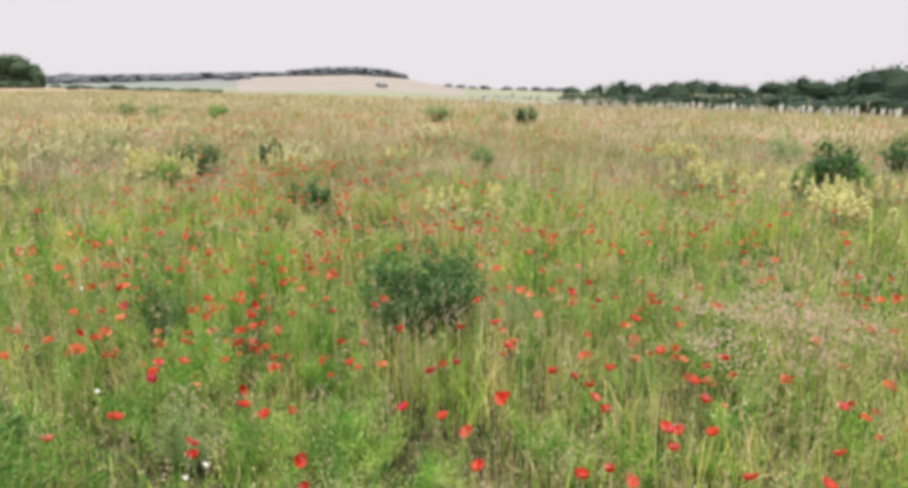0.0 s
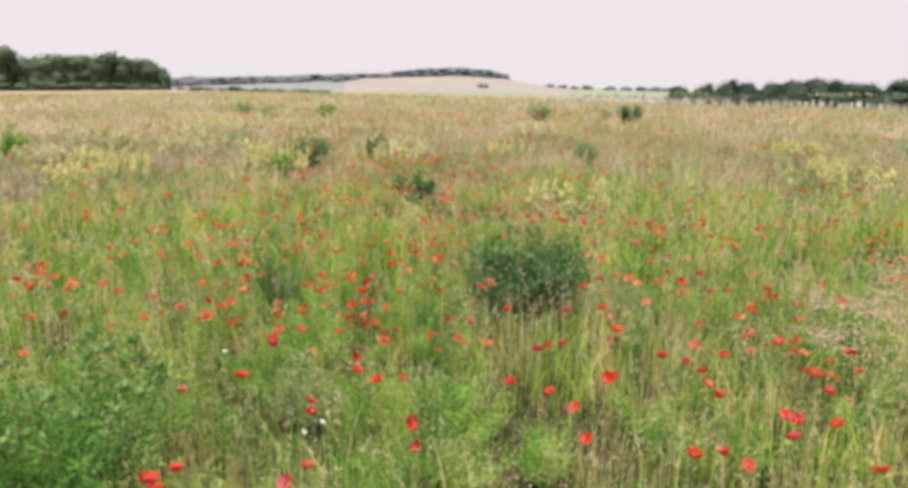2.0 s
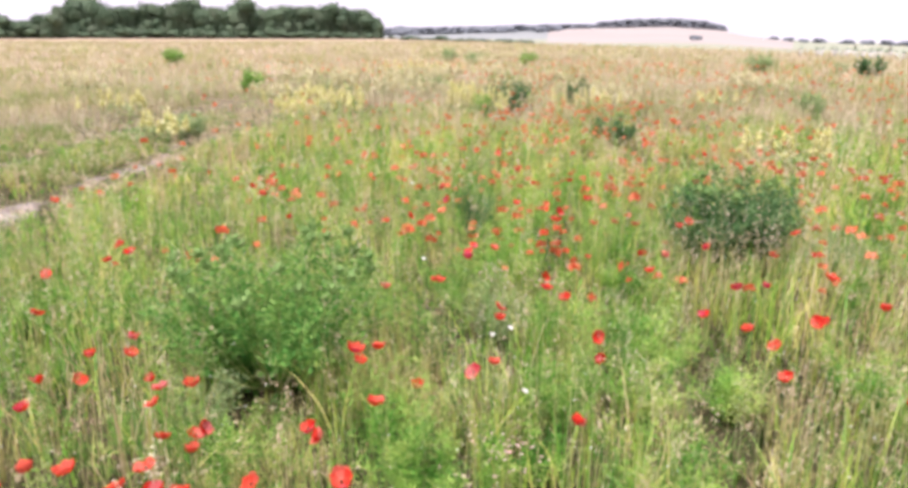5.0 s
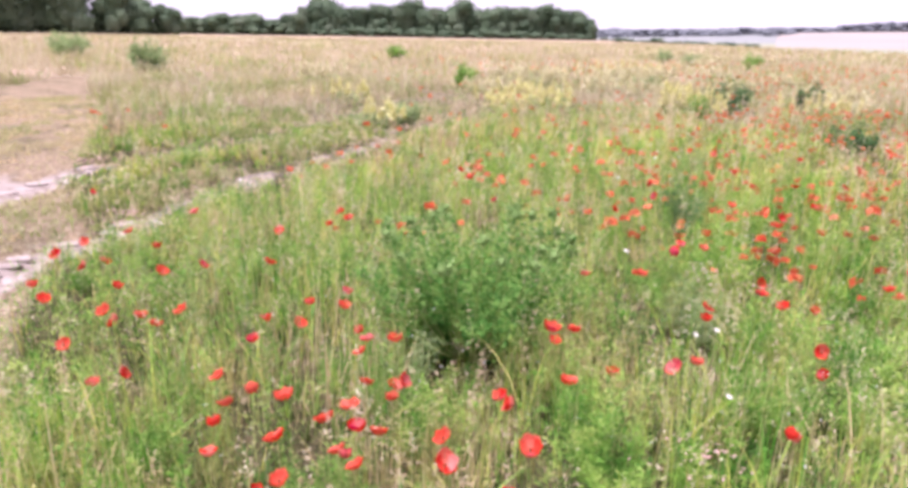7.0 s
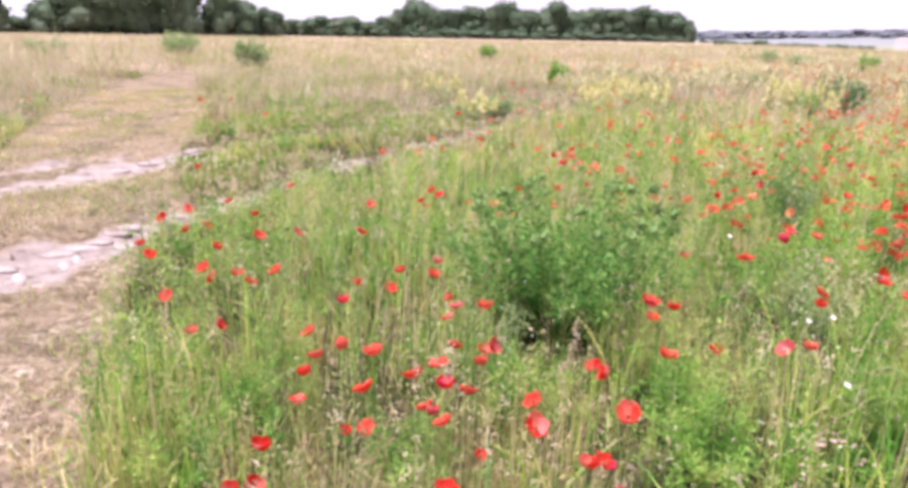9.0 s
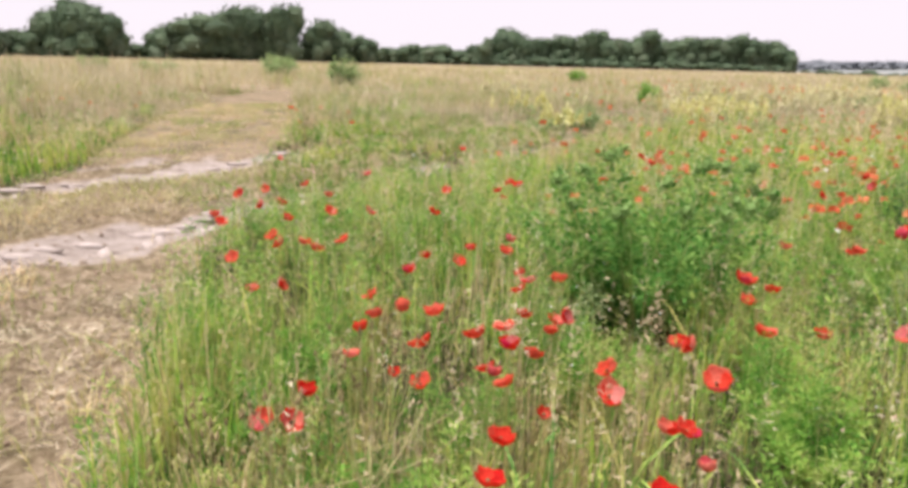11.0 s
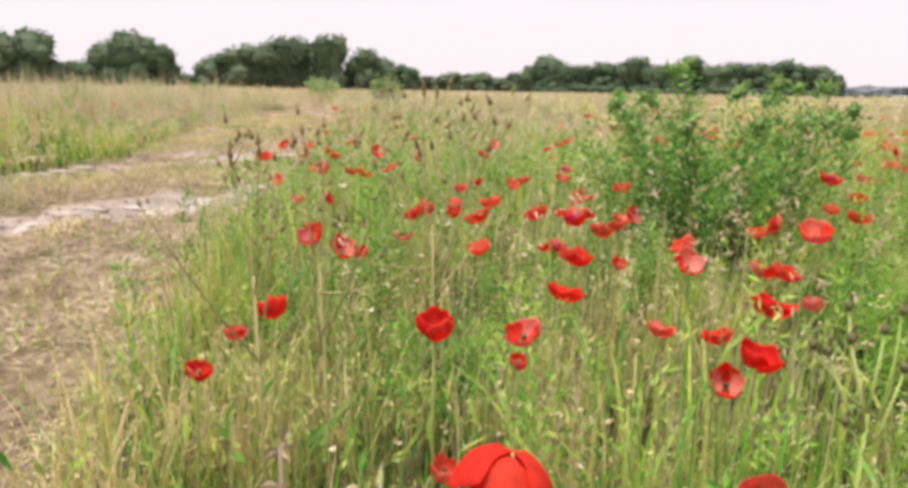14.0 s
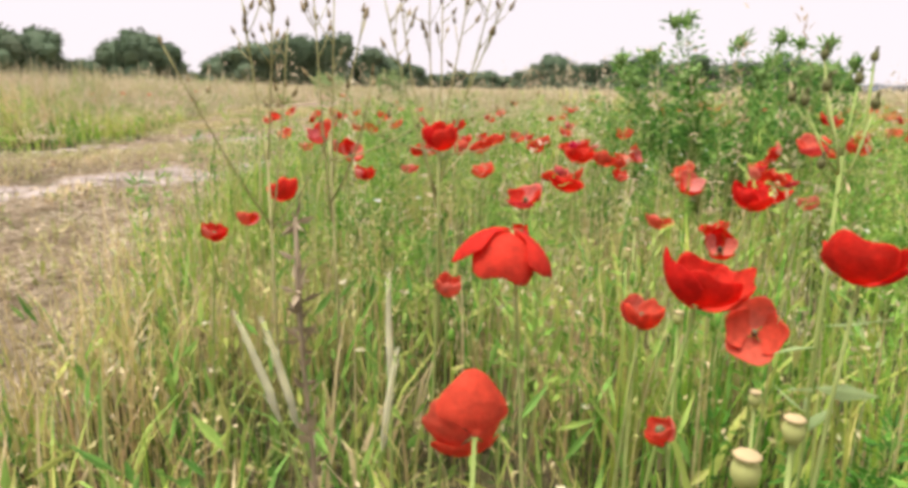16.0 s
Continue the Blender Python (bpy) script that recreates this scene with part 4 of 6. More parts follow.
def cream_places(rng):
    x, y = sector(120, 0.4, 3.5, -20, 80, rng)
    k = (plant_height(x, y) > 0.3) & (spread(x, y, 0.3, 51) > 0.55)
    return x[k], y[k], rng.uniform(0.1, 0.27, k.sum())


def yellow_places(rng):
    xs, ys, zs = [], [], []
    for _ in range(34):
        r = 14 + 70 * rng.random()
        a = radians(rng.choice([rng.uniform(-30, 100), rng.uniform(18, 75), rng.uniform(60, 98)]))
        m = 70
        xs.append(-r * math.sin(a) + rng.normal(0, 0.035 * r, m))
        ys.append(r * math.cos(a) + rng.normal(0, 0.02 * r, m))
        zs.append(rng.uniform(0.22, 0.46, m))
    x, y, z = np.concatenate(xs), np.concatenate(ys), np.concatenate(zs)
    k = mown_mask(x, y) < 0.3
    return x[k], y[k], z[k]


florets("pink_flowers", M_PINK, "drifts of pale pink and whitish small flowers among the grass", pink_places, 501, 0.0062)
florets("white_flowers", M_WHITE, "scattered tiny white meadow flowers", white_places, 502, 0.0045)
florets("cream_seed_pods", M_CREAMPOD, "tiny cream seed pods and buds on fine stems", cream_places, 503, 0.0055)
florets("yellow_flowers", M_CREAMPOD, "distant drifts of pale yellow flowers across the meadow", yellow_places, 504, 0.02)


KNOTS = [(-3.15, 3.58), (-3.46, 3.65), (-3.03, 3.25), (-2.83, 3.23), (-2.68, 3.31), (-2.85, 3.76), (-3.06, 5.12), (-2.66, 4.43), (-2.29, 4.07),
         (-2, 3.82), (-2.01, 3.44), (-4.13, 5), (-5.31, 6.75), (-4.4, 7.29), (-2.48, 5.31), (-2.16, 5.05), (-1.86, 4.78), (-1.49, 4.14),
         (-2.06, 5.36), (-1.66, 5.43), (-1.34, 4.41), (-1.1, 4.14), (-1.17, 4.71), (-1.21, 5.27), (-1.04, 5.25), (-1.28, 6.24), (-0.86, 5.53),
         (-0.74, 5.86), (-0.83, 4.97), (-2.67, 7.7), (-2.07, 6.51), (0.54, 5.33), (0.68, 4.03), (0.57, 3.87), (1, 3.87), (0.99, 4.76),
         (1.9, 4.98), (1.82, 4.51), (1.69, 5.44), (0.27, 6.28), (-0.35, 5.62), (0.84, 5.38), (-3.2, 4.63), (-4.03, 5.5), (-4.07, 4.47),
         (-0.65, 7.15)]


def far_poppies(rng):
    """Loose knots of flowers, some at known spots and many scattered."""
    xs, ys = [], []
    for _ in range(430):
        r = 3.0 + 27 * rng.random() ** 1.05
        a = rng.choice([rng.uniform(-34, 28), rng.uniform(-4, 28), rng.uniform(10, 48)])
        n = rng.integers(1, 10)
        s = 0.08 + 0.04 * r * rng.uniform(0.5, 2.0)
        xs.append(-r * math.sin(radians(a)) + rng.normal(0, s, n))
        ys.append(r * math.cos(radians(a)) + rng.normal(0, s, n))
    for cx, cy, s, n in ((-2.7, 4.5, 0.6, 10), (-2.0, 5.4, 1.0, 16), (-3.4, 5.2, 0.9, 10), (-1.2, 6.2, 1.2, 26), (-0.2, 6.8, 1.5, 44), (1.2, 6.0, 1.4, 30), (-4.0, 3.4, 0.45, 16), (-9.8, 1.1, 0.8, 12), (-7.6, 2.7, 0.3, 8)):
        xs.append(rng.normal(cx, s, n))
        ys.append(rng.normal(cy, s, n))
    for cx, cy in KNOTS:
        n = rng.integers(1, 5)
        xs.append(rng.normal(cx, 0.05 + 0.012 * math.hypot(cx, cy), n))
        ys.append(rng.normal(cy, 0.05 + 0.012 * math.hypot(cx, cy), n))
    x, y = np.concatenate(xs), np.concatenate(ys)
    k = (plant_height(x, y) > 0.3) & (np.hypot(x, y) > 2.8)
    return x[k], y[k], rng.uniform(0.15, 0.31, k.sum())


def poppy_layer():
    rng = np.random.default_rng(511)
    x, y, z = far_poppies(rng)
    z = z + relief(x, y)
    b = np.repeat(np.arange(len(x)), 4)
    a = np.tile(np.arange(4) * np.pi / 2, len(x)) + rng.uniform(0, 6, len(x))[b]
    d = np.stack([np.cos(a), np.sin(a), rng.uniform(0.3, 1.6, len(b))], 1)
    p = np.stack([x[b], y[b], z[b]], 1)
    s = (0.03 * rng.uniform(0.55, 1.3, len(x)) * (1 + 0.025 * np.hypot(x, y)))[b]
    return stuff("poppies_beyond", *leaves(p, d, s, s * 1.35, rng, 0.05), M_PETAL_FAR, "orange-red poppies scattered far across the meadow", "poppies")


poppy_layer()


# ---------------------------------------------------------------- poppies
def petal(rng, size, open_, broad, rows=6, cols=9):
    """A broad rounded petal with thickness, part of a bowl; open_ 0 is a closed cup, 1 a flat saucer."""
    reach = radians(118 - 62 * open_)
    bowl = size / (0.35 + 0.65 * math.sin(min(reach, math.pi / 2))) * (0.82 + 0.35 * open_)
    wave, beat = rng.uniform(0, 6), rng.uniform(2.5, 4.0)
    top = np.zeros((rows, cols, 3))
    for i in range(rows):
        s = i / (rows - 1)
        half = broad * (0.55 + 0.45 * math.sin(s * math.pi * 0.62))
        for j in range(cols):
            q = (j / (cols - 1) - 0.5) * 2
            th = reach * (s ** 0.85) * (1 - 0.3 * abs(q) ** 2.6 * s)
            rad = bowl * (1 + 0.05 * s * math.sin(beat * q * 2 + wave)) + rng.uniform(-0.009, 0.009) * size * s
            out = rad * math.sin(th)
            up = rad * (1 - math.cos(th)) + 0.06 * size * s * s * math.sin(1.3 * beat * q + wave)
            top[i, j] = (math.cos(q * half) * out, math.sin(q * half) * out, up)
    low = top + np.array([0, 0, -0.0006])
    v = np.concatenate([top.reshape(-1, 3), low.reshape(-1, 3)])
    n = rows * cols
    t = []
    for i in range(rows - 1):
        for j in range(cols - 1):
            a, b, c, d = i * cols + j, i * cols + j + 1, (i + 1) * cols + j, (i + 1) * cols + j + 1
            t += [(a, c, b), (b, c, d), (a + n, b + n, c + n), (b + n, d + n, c + n)]
    for j in range(cols - 1):
        a, b = (rows - 1) * cols + j, (rows - 1) * cols + j + 1
        t += [(a, a + n, b), (b, a + n, b + n)]
    return v, np.array(t)


def poppy(seed, open_, nod, size, sway, tall=0.305, petal_mat=M_PETAL, rows=6, cols=9):
    """One poppy, its flower facing up and tipped over by nod degrees."""
    rng = np.random.default_rng(seed)
    ob = thing("poppy", 0, 0, -5, "red poppy flower with crumpled petals on a thin hairy stem", "poppy", "poppies of the meadow")
    s = np.linspace(0, 1, 7)
    stem = np.stack([sway * s ** 2, 0.3 * sway * np.sin(3 * s), tall * s], 1)
    part("stem", tube(stem, np.linspace(0.0016, 0.0011, 7), 5), M_STEM, ob)
    tip = Matrix.Translation(stem[-1]) @ Matrix.Rotation(radians(nod), 4, "Y")
    for k in range(4):
        v, t = petal(rng, size * (0.93 if k % 2 else 1.08), open_ + rng.uniform(-0.12, 0.12), 1.12 + rng.uniform(-0.08, 0.1), rows, cols)
        m = tip @ Matrix.Rotation(k * math.pi / 2 + rng.uniform(-0.15, 0.15), 4, "Z") @ Matrix.Translation((0, 0, 0.0022 * (k % 2)))
        v = np.array([m @ Vector(q) for q in v])
        part("petal", (v, t), petal_mat, ob)
    v, t = lump((0, 0, 0.006), 0.0028, 0.0028, 0.004, rng, 0.1)
    part("seed_capsule", (np.array([tip @ Vector(q) for q in v]), t), M_HEART, ob, "dark poppy seed capsule with stamens")
    return ob


SWAY = (0.03, -0.02, 0.04, 0.05, 0.01, -0.03, 0.02, -0.025)
POPPY = [poppy(1, 0.62, 18, 0.0215, SWAY[0]), poppy(2, 0.25, 10, 0.021, SWAY[1]), poppy(3, 0.8, 42, 0.022, SWAY[2]), poppy(4, 0.45, 58, 0.0205, SWAY[3]),
         poppy(5, 0.85, 12, 0.0225, SWAY[4]), poppy(6, 0.1, 25, 0.0185, SWAY[5]), poppy(7, 0.7, 30, 0.022, SWAY[6], petal_mat=M_PETAL_CORAL), poppy(8, 0.5, 15, 0.0215, SWAY[7], petal_mat=M_PETAL_CORAL)]


def set_poppy(k, x, y, size, turn):
    """The flower, not the root, stands over the place given."""
    copy_thing(POPPY[k], pose(x, y, float(relief(x, y)), 0, 0, turn) @ Matrix.Scale(size, 4) @ Matrix.Translation((-SWAY[k], -0.042 * SWAY[k], 0)))



# flowers beside the trodden spot: place and height of the flower, its width, openness, tip and the way it faces
BESIDE = [(-0.383, 0.282, 0.322, 0.062, 0.58, 168, 235, "deep"), (-0.377, 0.511, 0.25, 0.05, 0.85, 62, -50, "coral"), (-0.254, 0.308, 0.335, 0.046, 0.4, 15, 60, "deep"), (-0.335, 0.349, 0.288, 0.03, 0.3, 8, 0, "coral"),
          (-0.469, 0.272, 0.39, 0.031, 0.1, 5, 0, "deep"), (-0.595, 0.431, 0.322, 0.037, 0.65, 25, -60), (-0.703, 0.555, 0.317, 0.045, 0.75, 18, 90, "deep"), (-0.743, 0.602, 0.345, 0.041, 0.55, 12, 40),
          (-0.658, 0.669, 0.267, 0.036, 0.6, 15, 80, "coral")]
BESIDE_MORE = [(-0.623, 0.735, 0.259, 0.038, 0.6, 14, 200), (-0.503, 0.606, 0.276, 0.036, 0.4, 40, -40), (-0.424, 0.544, 0.338, 0.037, 0.35, 15, 10, "deep"),
          (-0.566, 0.743, 0.314, 0.05, 0.7, 15, 60, "deep"), (-0.61, 0.888, 0.283, 0.032, 0.4, 15, 140), (-0.217, 0.375, 0.348, 0.044, 0.55, 20, 110, "deep")]
BESIDE_TOO = [(-0.81, 0.24, 0.307, 0.042, 0.2, 20, 200, "deep"), (-0.849, 0.202, 0.27, 0.029, 0.3, 15, 120), (-0.728, 0.147, 0.281, 0.028, 0.35, 15, 30), (-0.916, 0.316, 0.365, 0.038, 0.4, 30, -40),
              (-0.943, 0.362, 0.34, 0.038, 0.55, 40, 10), (-0.262, 0.19, 0.288, 0.042, 0.65, 78, 170, "coral"), (-0.475, 0.283, 0.276, 0.025, 0.15, 10, 0, "coral"), (-0.248, 0.29, 0.262, 0.018, 0.2, 30, 250, "coral")]
BEHIND = [(-0.621, 0.441, 0.278, 0.022, 0.3, 20, 0), (-0.683, 0.878, 0.313, 0.04, 0.5, 15, 70), (-0.674, 0.91, 0.308, 0.042, 0.6, 20, 30), (-0.712, 1.025, 0.35, 0.054, 0.6, 20, -50),
              (-0.83, 0.75, 0.3, 0.026, 0.3, 20, 0), (-0.874, 0.94, 0.276, 0.056, 0.6, 30, -30), (-0.948, 0.535, 0.372, 0.023, 0.3, 10, 20), (-1.022, 1.505, 0.37, 0.052, 0.5, 15, 30)]
BY_TRACK = [(-1.13, 0.45), (-1.05, 0.64), (-0.99, 0.79), (-1.04, 0.79), (-1.14, 0.69), (-1.07, 0.8), (-1.05, 0.84), (-1.03, 0.88), (-0.93, 0.99),
            (-1.13, 0.81), (-1.26, 0.59), (-1.14, 0.89), (-0.88, 1.17), (-1.32, 0.64), (-1.28, 0.8), (-1.16, 1.03), (-1.39, 0.7), (-0.97, 1.23),
            (-0.37, 1.54), (-0.85, 1.35), (-1.19, 1.07), (-1.4, 0.78), (-1.25, 1.02), (-1.19, 1.09), (-1.56, 0.77), (-0.83, 1.53), (-0.7, 1.63),
            (-1.4, 1.12), (-1.34, 1.2), (-1.75, 0.52), (-1.76, 0.59), (-1.47, 1.2), (-1.06, 1.58), (-0.71, 1.78), (-1.68, 0.94), (-1.03, 1.64),
            (-1.53, 1.22), (-1.68, 1.1), (-1.79, 1.05), (-2.01, 0.53), (-1.94, 0.76), (-1.68, 1.27)]
TOWARDS_RUT = [(-2.02, 0.68), (-1.97, 0.86), (-2.05, 0.76), (-1.75, 1.33), (-1.83, 1.24), (-2.15, 0.69), (-0.84, 2.11), (-2.33, 0.57), (-2.29, 0.78),
               (-1.32, 2.12), (-2.35, 0.96), (-2.19, 1.3), (-1.21, 2.32), (-2.37, 1.12), (-2.57, 0.6), (-0.83, 2.53), (-2.62, 0.86), (-2.66, 0.8),
               (-2.81, 0.75), (-2.7, 1.09), (-1.24, 2.67), (-2.52, 1.55), (-2.45, 1.87), (-2.97, 0.9), (-2.54, 1.83), (-2.99, 1.09), (-1.26, 3.02),
               (-2.7, 2.01), (-3.1, 1.44), (-1.75, 3), (-2.33, 2.75), (-1.12, 3.46), (-1.37, 3.53), (-2.75, 3), (-3.97, 1.27), (-2.93, 3.11),
               (-3.62, 2.3), (-2.03, 3.93), (-3.04, 3.41), (-2.29, 5.35)]
AHEAD = [(-0.46, 2.03), (-0.41, 1.89), (0.38, 1.98), (0.08, 2.06), (0.54, 2.03), (0.48, 2.08), (0.88, 2.01), (-0.82, 2.07), (0.04, 2.26), (1.09, 2.0),
         (0.71, 2.21), (-0.05, 2.38), (0.7, 2.28), (-0.58, 2.34), (-0.67, 2.32), (0.76, 2.33), (0.86, 2.3), (-0.2, 2.45), (0.52, 2.41), (0.17, 2.5),
         (0.15, 2.46), (-0.77, 2.39), (-1.17, 2.27), (1.25, 2.24), (0.5, 2.55), (0.9, 2.52), (-0.12, 2.69), (0.5, 2.65), (0.36, 2.72), (-1.17, 2.52),
         (0.45, 2.75), (0.6, 2.77), (-0.03, 2.86), (-0.47, 2.83), (1.4, 2.55), (0.93, 2.76), (0.19, 2.97), (-0.44, 2.95), (-1.16, 2.77), (-1.25, 2.74)]
BEYOND = [(0.84, 2.95), (-0.29, 3.11), (1.12, 2.97), (-0.03, 3.25), (0.14, 3.26), (0.8, 3.31), (-1.03, 3.25), (-0.66, 3.35), (-1.26, 3.27), (-0.48, 3.5),
          (-1.07, 3.37), (0.05, 3.58), (0.68, 3.65), (-1.71, 3.35), (0.55, 3.75), (0.98, 3.75), (-1.06, 3.83), (0.66, 3.92), (-0.45, 3.6), (-1.9, 3.65),
          (-1.44, 3.98), (-1.28, 4.18), (-0.95, 4.47), (-1.1, 4.49), (0.97, 4.63), (1.79, 4.43), (-1.77, 4.5), (-0.94, 5.02), (1.85, 4.84), (0.51, 5.16),
          (-1.2, 5.1), (-2.08, 4.86), (1.24, 5.23), (-0.83, 5.33), (-1.6, 5.23), (1.64, 5.3), (0.91, 5.56), (-2.38, 5.11), (-0.69, 5.68), (-1.2, 5.9)]
rng = np.random.default_rng(600)
TONES = {"deep": M_PETAL_DEEP, "coral": M_PETAL_CORAL, "": M_PETAL}
for k, (x, y, h, wide, open_, nod, facing, *tone) in enumerate(BESIDE + BESIDE_MORE + BESIDE_TOO + BEHIND):
    sway = 0.012 + 0.02 * rng.random()
    ob = poppy(620 + k, open_, nod, 0.46 * wide, sway, h + (0.25 if nod > 120 else -0.3) * wide, TONES[tone[0] if tone else ""], 9, 15)
    ob.matrix_basis = pose(x, y, 0, 0, 0, facing) @ Matrix.Translation((-sway, -0.042 * sway, 0))
for group, scale, pale in ((BY_TRACK, 0.95, 0.5), (TOWARDS_RUT, 0.95, 0.35), (AHEAD, 0.97, 0.4), (BEYOND, 1.02, 0.4)):
    for x, y in group:
        set_poppy(int(rng.integers(6, 8) if rng.random() < pale else rng.integers(0, 6)), x, y, scale * rng.uniform(0.9, 1.08), rng.uniform(0, 360))
for ob in POPPY:
    for o in (*ob.children_recursive, ob):
        bpy.data.objects.remove(o)


# poppy seed pods and nodding buds
def seed_pod(x, y, h, r, seed):
    rng = np.random.default_rng(seed)
    ob = thing("poppy_seed_pod", x, y, 0, "pale green poppy seed pod on a bare stem", "seed pod", "poppy pods and buds")
    part("stem", tube([(0.01, 0, 0), (0.004, 0, 0.5 * h), (0, 0, h - r)], [0.0014, 0.0012, 0.0011], 5), M_STEM, ob)
    part("pod", lump((0, 0, h), r * 0.85, r * 0.85, r * 1.1, rng, 0.03, 10, 8), M_PALE, ob, "smooth pale green pod")
    part("cap", tube([(0, 0, h + r * 0.98), (0, 0, h + r * 1.12)], [r * 0.85, r * 0.7], 10), M_STRAW, ob, "flat ribbed pod cap")


for k, (x, y, h, r) in enumerate(((-0.163, 0.239, 0.3, 0.006), (-0.175, 0.279, 0.3, 0.005), (-0.4, 0.45, 0.25, 0.005), (-0.52, 0.5, 0.27, 0.005), (-0.6, 0.58, 0.28, 0.005), (-0.3, 0.42, 0.23, 0.005))):
    seed_pod(x, y, h, r, 650 + k)


def nodding_bud(seed):
    rng = np.random.default_rng(seed)
    ob = thing("poppy_bud", 0, 0, -5, "nodding hairy green poppy bud", "flower bud", "poppy pods and buds")
    s = np.linspace(0, 1, 6)
    hook = [(0.012, 0, 0.265), (0.022, 0, 0.26), (0.026, 0, 0.25)]
    line = [(0.004 * q, 0, 0.26 * q) for q in s] + hook
    part("stem", tube(line, 0.0009, 4), M_STEM, ob)
    part("bud", lump((0.027, 0, 0.241), 0.0042, 0.0042, 0.0085, rng, 0.08, 7, 6), M_HERB, ob, "green hairy bud")
    return ob


buds = [nodding_bud(670 + k) for k in range(2)]
x, y = sector(22, 0.45, 2.0, 18, 72, rng)
k = plant_height(x, y) > 0.4
for px, py in zip(x[k], y[k]):
    copy_thing(buds[int(rng.integers(0, 2))], pose(px, py, float(relief(px, py)), 0, 0, rng.uniform(0, 360)) @ Matrix.Scale(rng.uniform(0.7, 1.2), 4))
for ob in buds:
    for o in (*ob.children_recursive, ob):
        bpy.data.objects.remove(o)


# ---------------------------------------------------------------- bushes and tall weeds
def bush(name, x, y, width, height, leaf, seed, label, heads=0, stems=26, fine=1.0, category="bush", sparse=1.0, airy=0.09, least=0.62, slim=1.0, opening=None):
    """A leafy many-stemmed weed: upright stems out of one root, pointed leaves all along, knobbly bud heads on the tallest; opening: centre and radius of a bare spot."""
    rng = np.random.default_rng(seed)
    ob = thing(name, x, y, float(relief(x, y)), label, category)
    stem_v, leaf_p, leaf_d, leaf_l, tips = [], [], [], [], []
    for k in range(stems):
        a, q = rng.uniform(0, 2 * np.pi), math.sqrt(rng.random())
        reach = 0.5 * width * (0.25 + 0.75 * q)
        top = height * (1.0 - 0.42 * q ** 3) * rng.uniform(least, 1.0)
        s = np.linspace(0, 1, 6)
        px = math.cos(a) * reach * s ** 0.7
        py = math.sin(a) * reach * s ** 0.7
        pz = top * s
        line = np.stack([px, py, pz], 1)
        stem_v.append(tube(line, np.linspace(0.006, 0.002, 6) * height, 4))
        tips.append(line[-1])
        n = int(170 * sparse / fine ** 1.5)
        u = rng.uniform(0.08, 1.0, n)
        base = np.stack([np.interp(u, s, line[:, i]) for i in range(3)], 1)
        out = rng.normal(0, 1, (n, 3)) * (1, 1, 0.5) + (0, 0, 0.55)
        off = out / np.linalg.norm(out, axis=1)[:, None] * (rng.random((n, 1)) * airy * width)
        leaf_p.append(base + off)
        leaf_d.append(out)
        leaf_l.append(rng.uniform(0.045, 0.095, n) * (1.1 - 0.5 * u) * fine * max(height, 0.5))
    part("stem", join(stem_v), M_STEM, ob)
    l, lp, ld = np.concatenate(leaf_l), np.concatenate(leaf_p), np.concatenate(leaf_d)
    if opening:
        k = np.linalg.norm(lp - opening[:3], axis=1) > opening[3]
        l, lp, ld = l[k], lp[k], ld[k]
    part("foliage", leaves(lp, ld, l, l * slim * rng.uniform(0.26, 0.48, len(l)), rng), leaf, ob, smooth=False)
    tips = sorted(tips, key=lambda p: -p[2])
    for p in tips[:heads]:
        v = [lump((p[0], p[1], p[2] + 0.012), 0.015, 0.015, 0.016, rng, 0.3, 7, 5)]
        b = np.repeat(np.array([p]), 26, 0) + rng.normal(0, 0.009, (26, 3)) + (0, 0, 0.008)
        d = rng.normal(0, 1, (26, 3)) + (0, 0, 0.5)
        v.append(leaves(b, d, rng.uniform(0.018, 0.04, 26), rng.uniform(0.006, 0.012, 26), rng))
        part("bud_head", join(v), M_BUDHEAD, ob, "knobbly green bud head", smooth=False)
    return ob


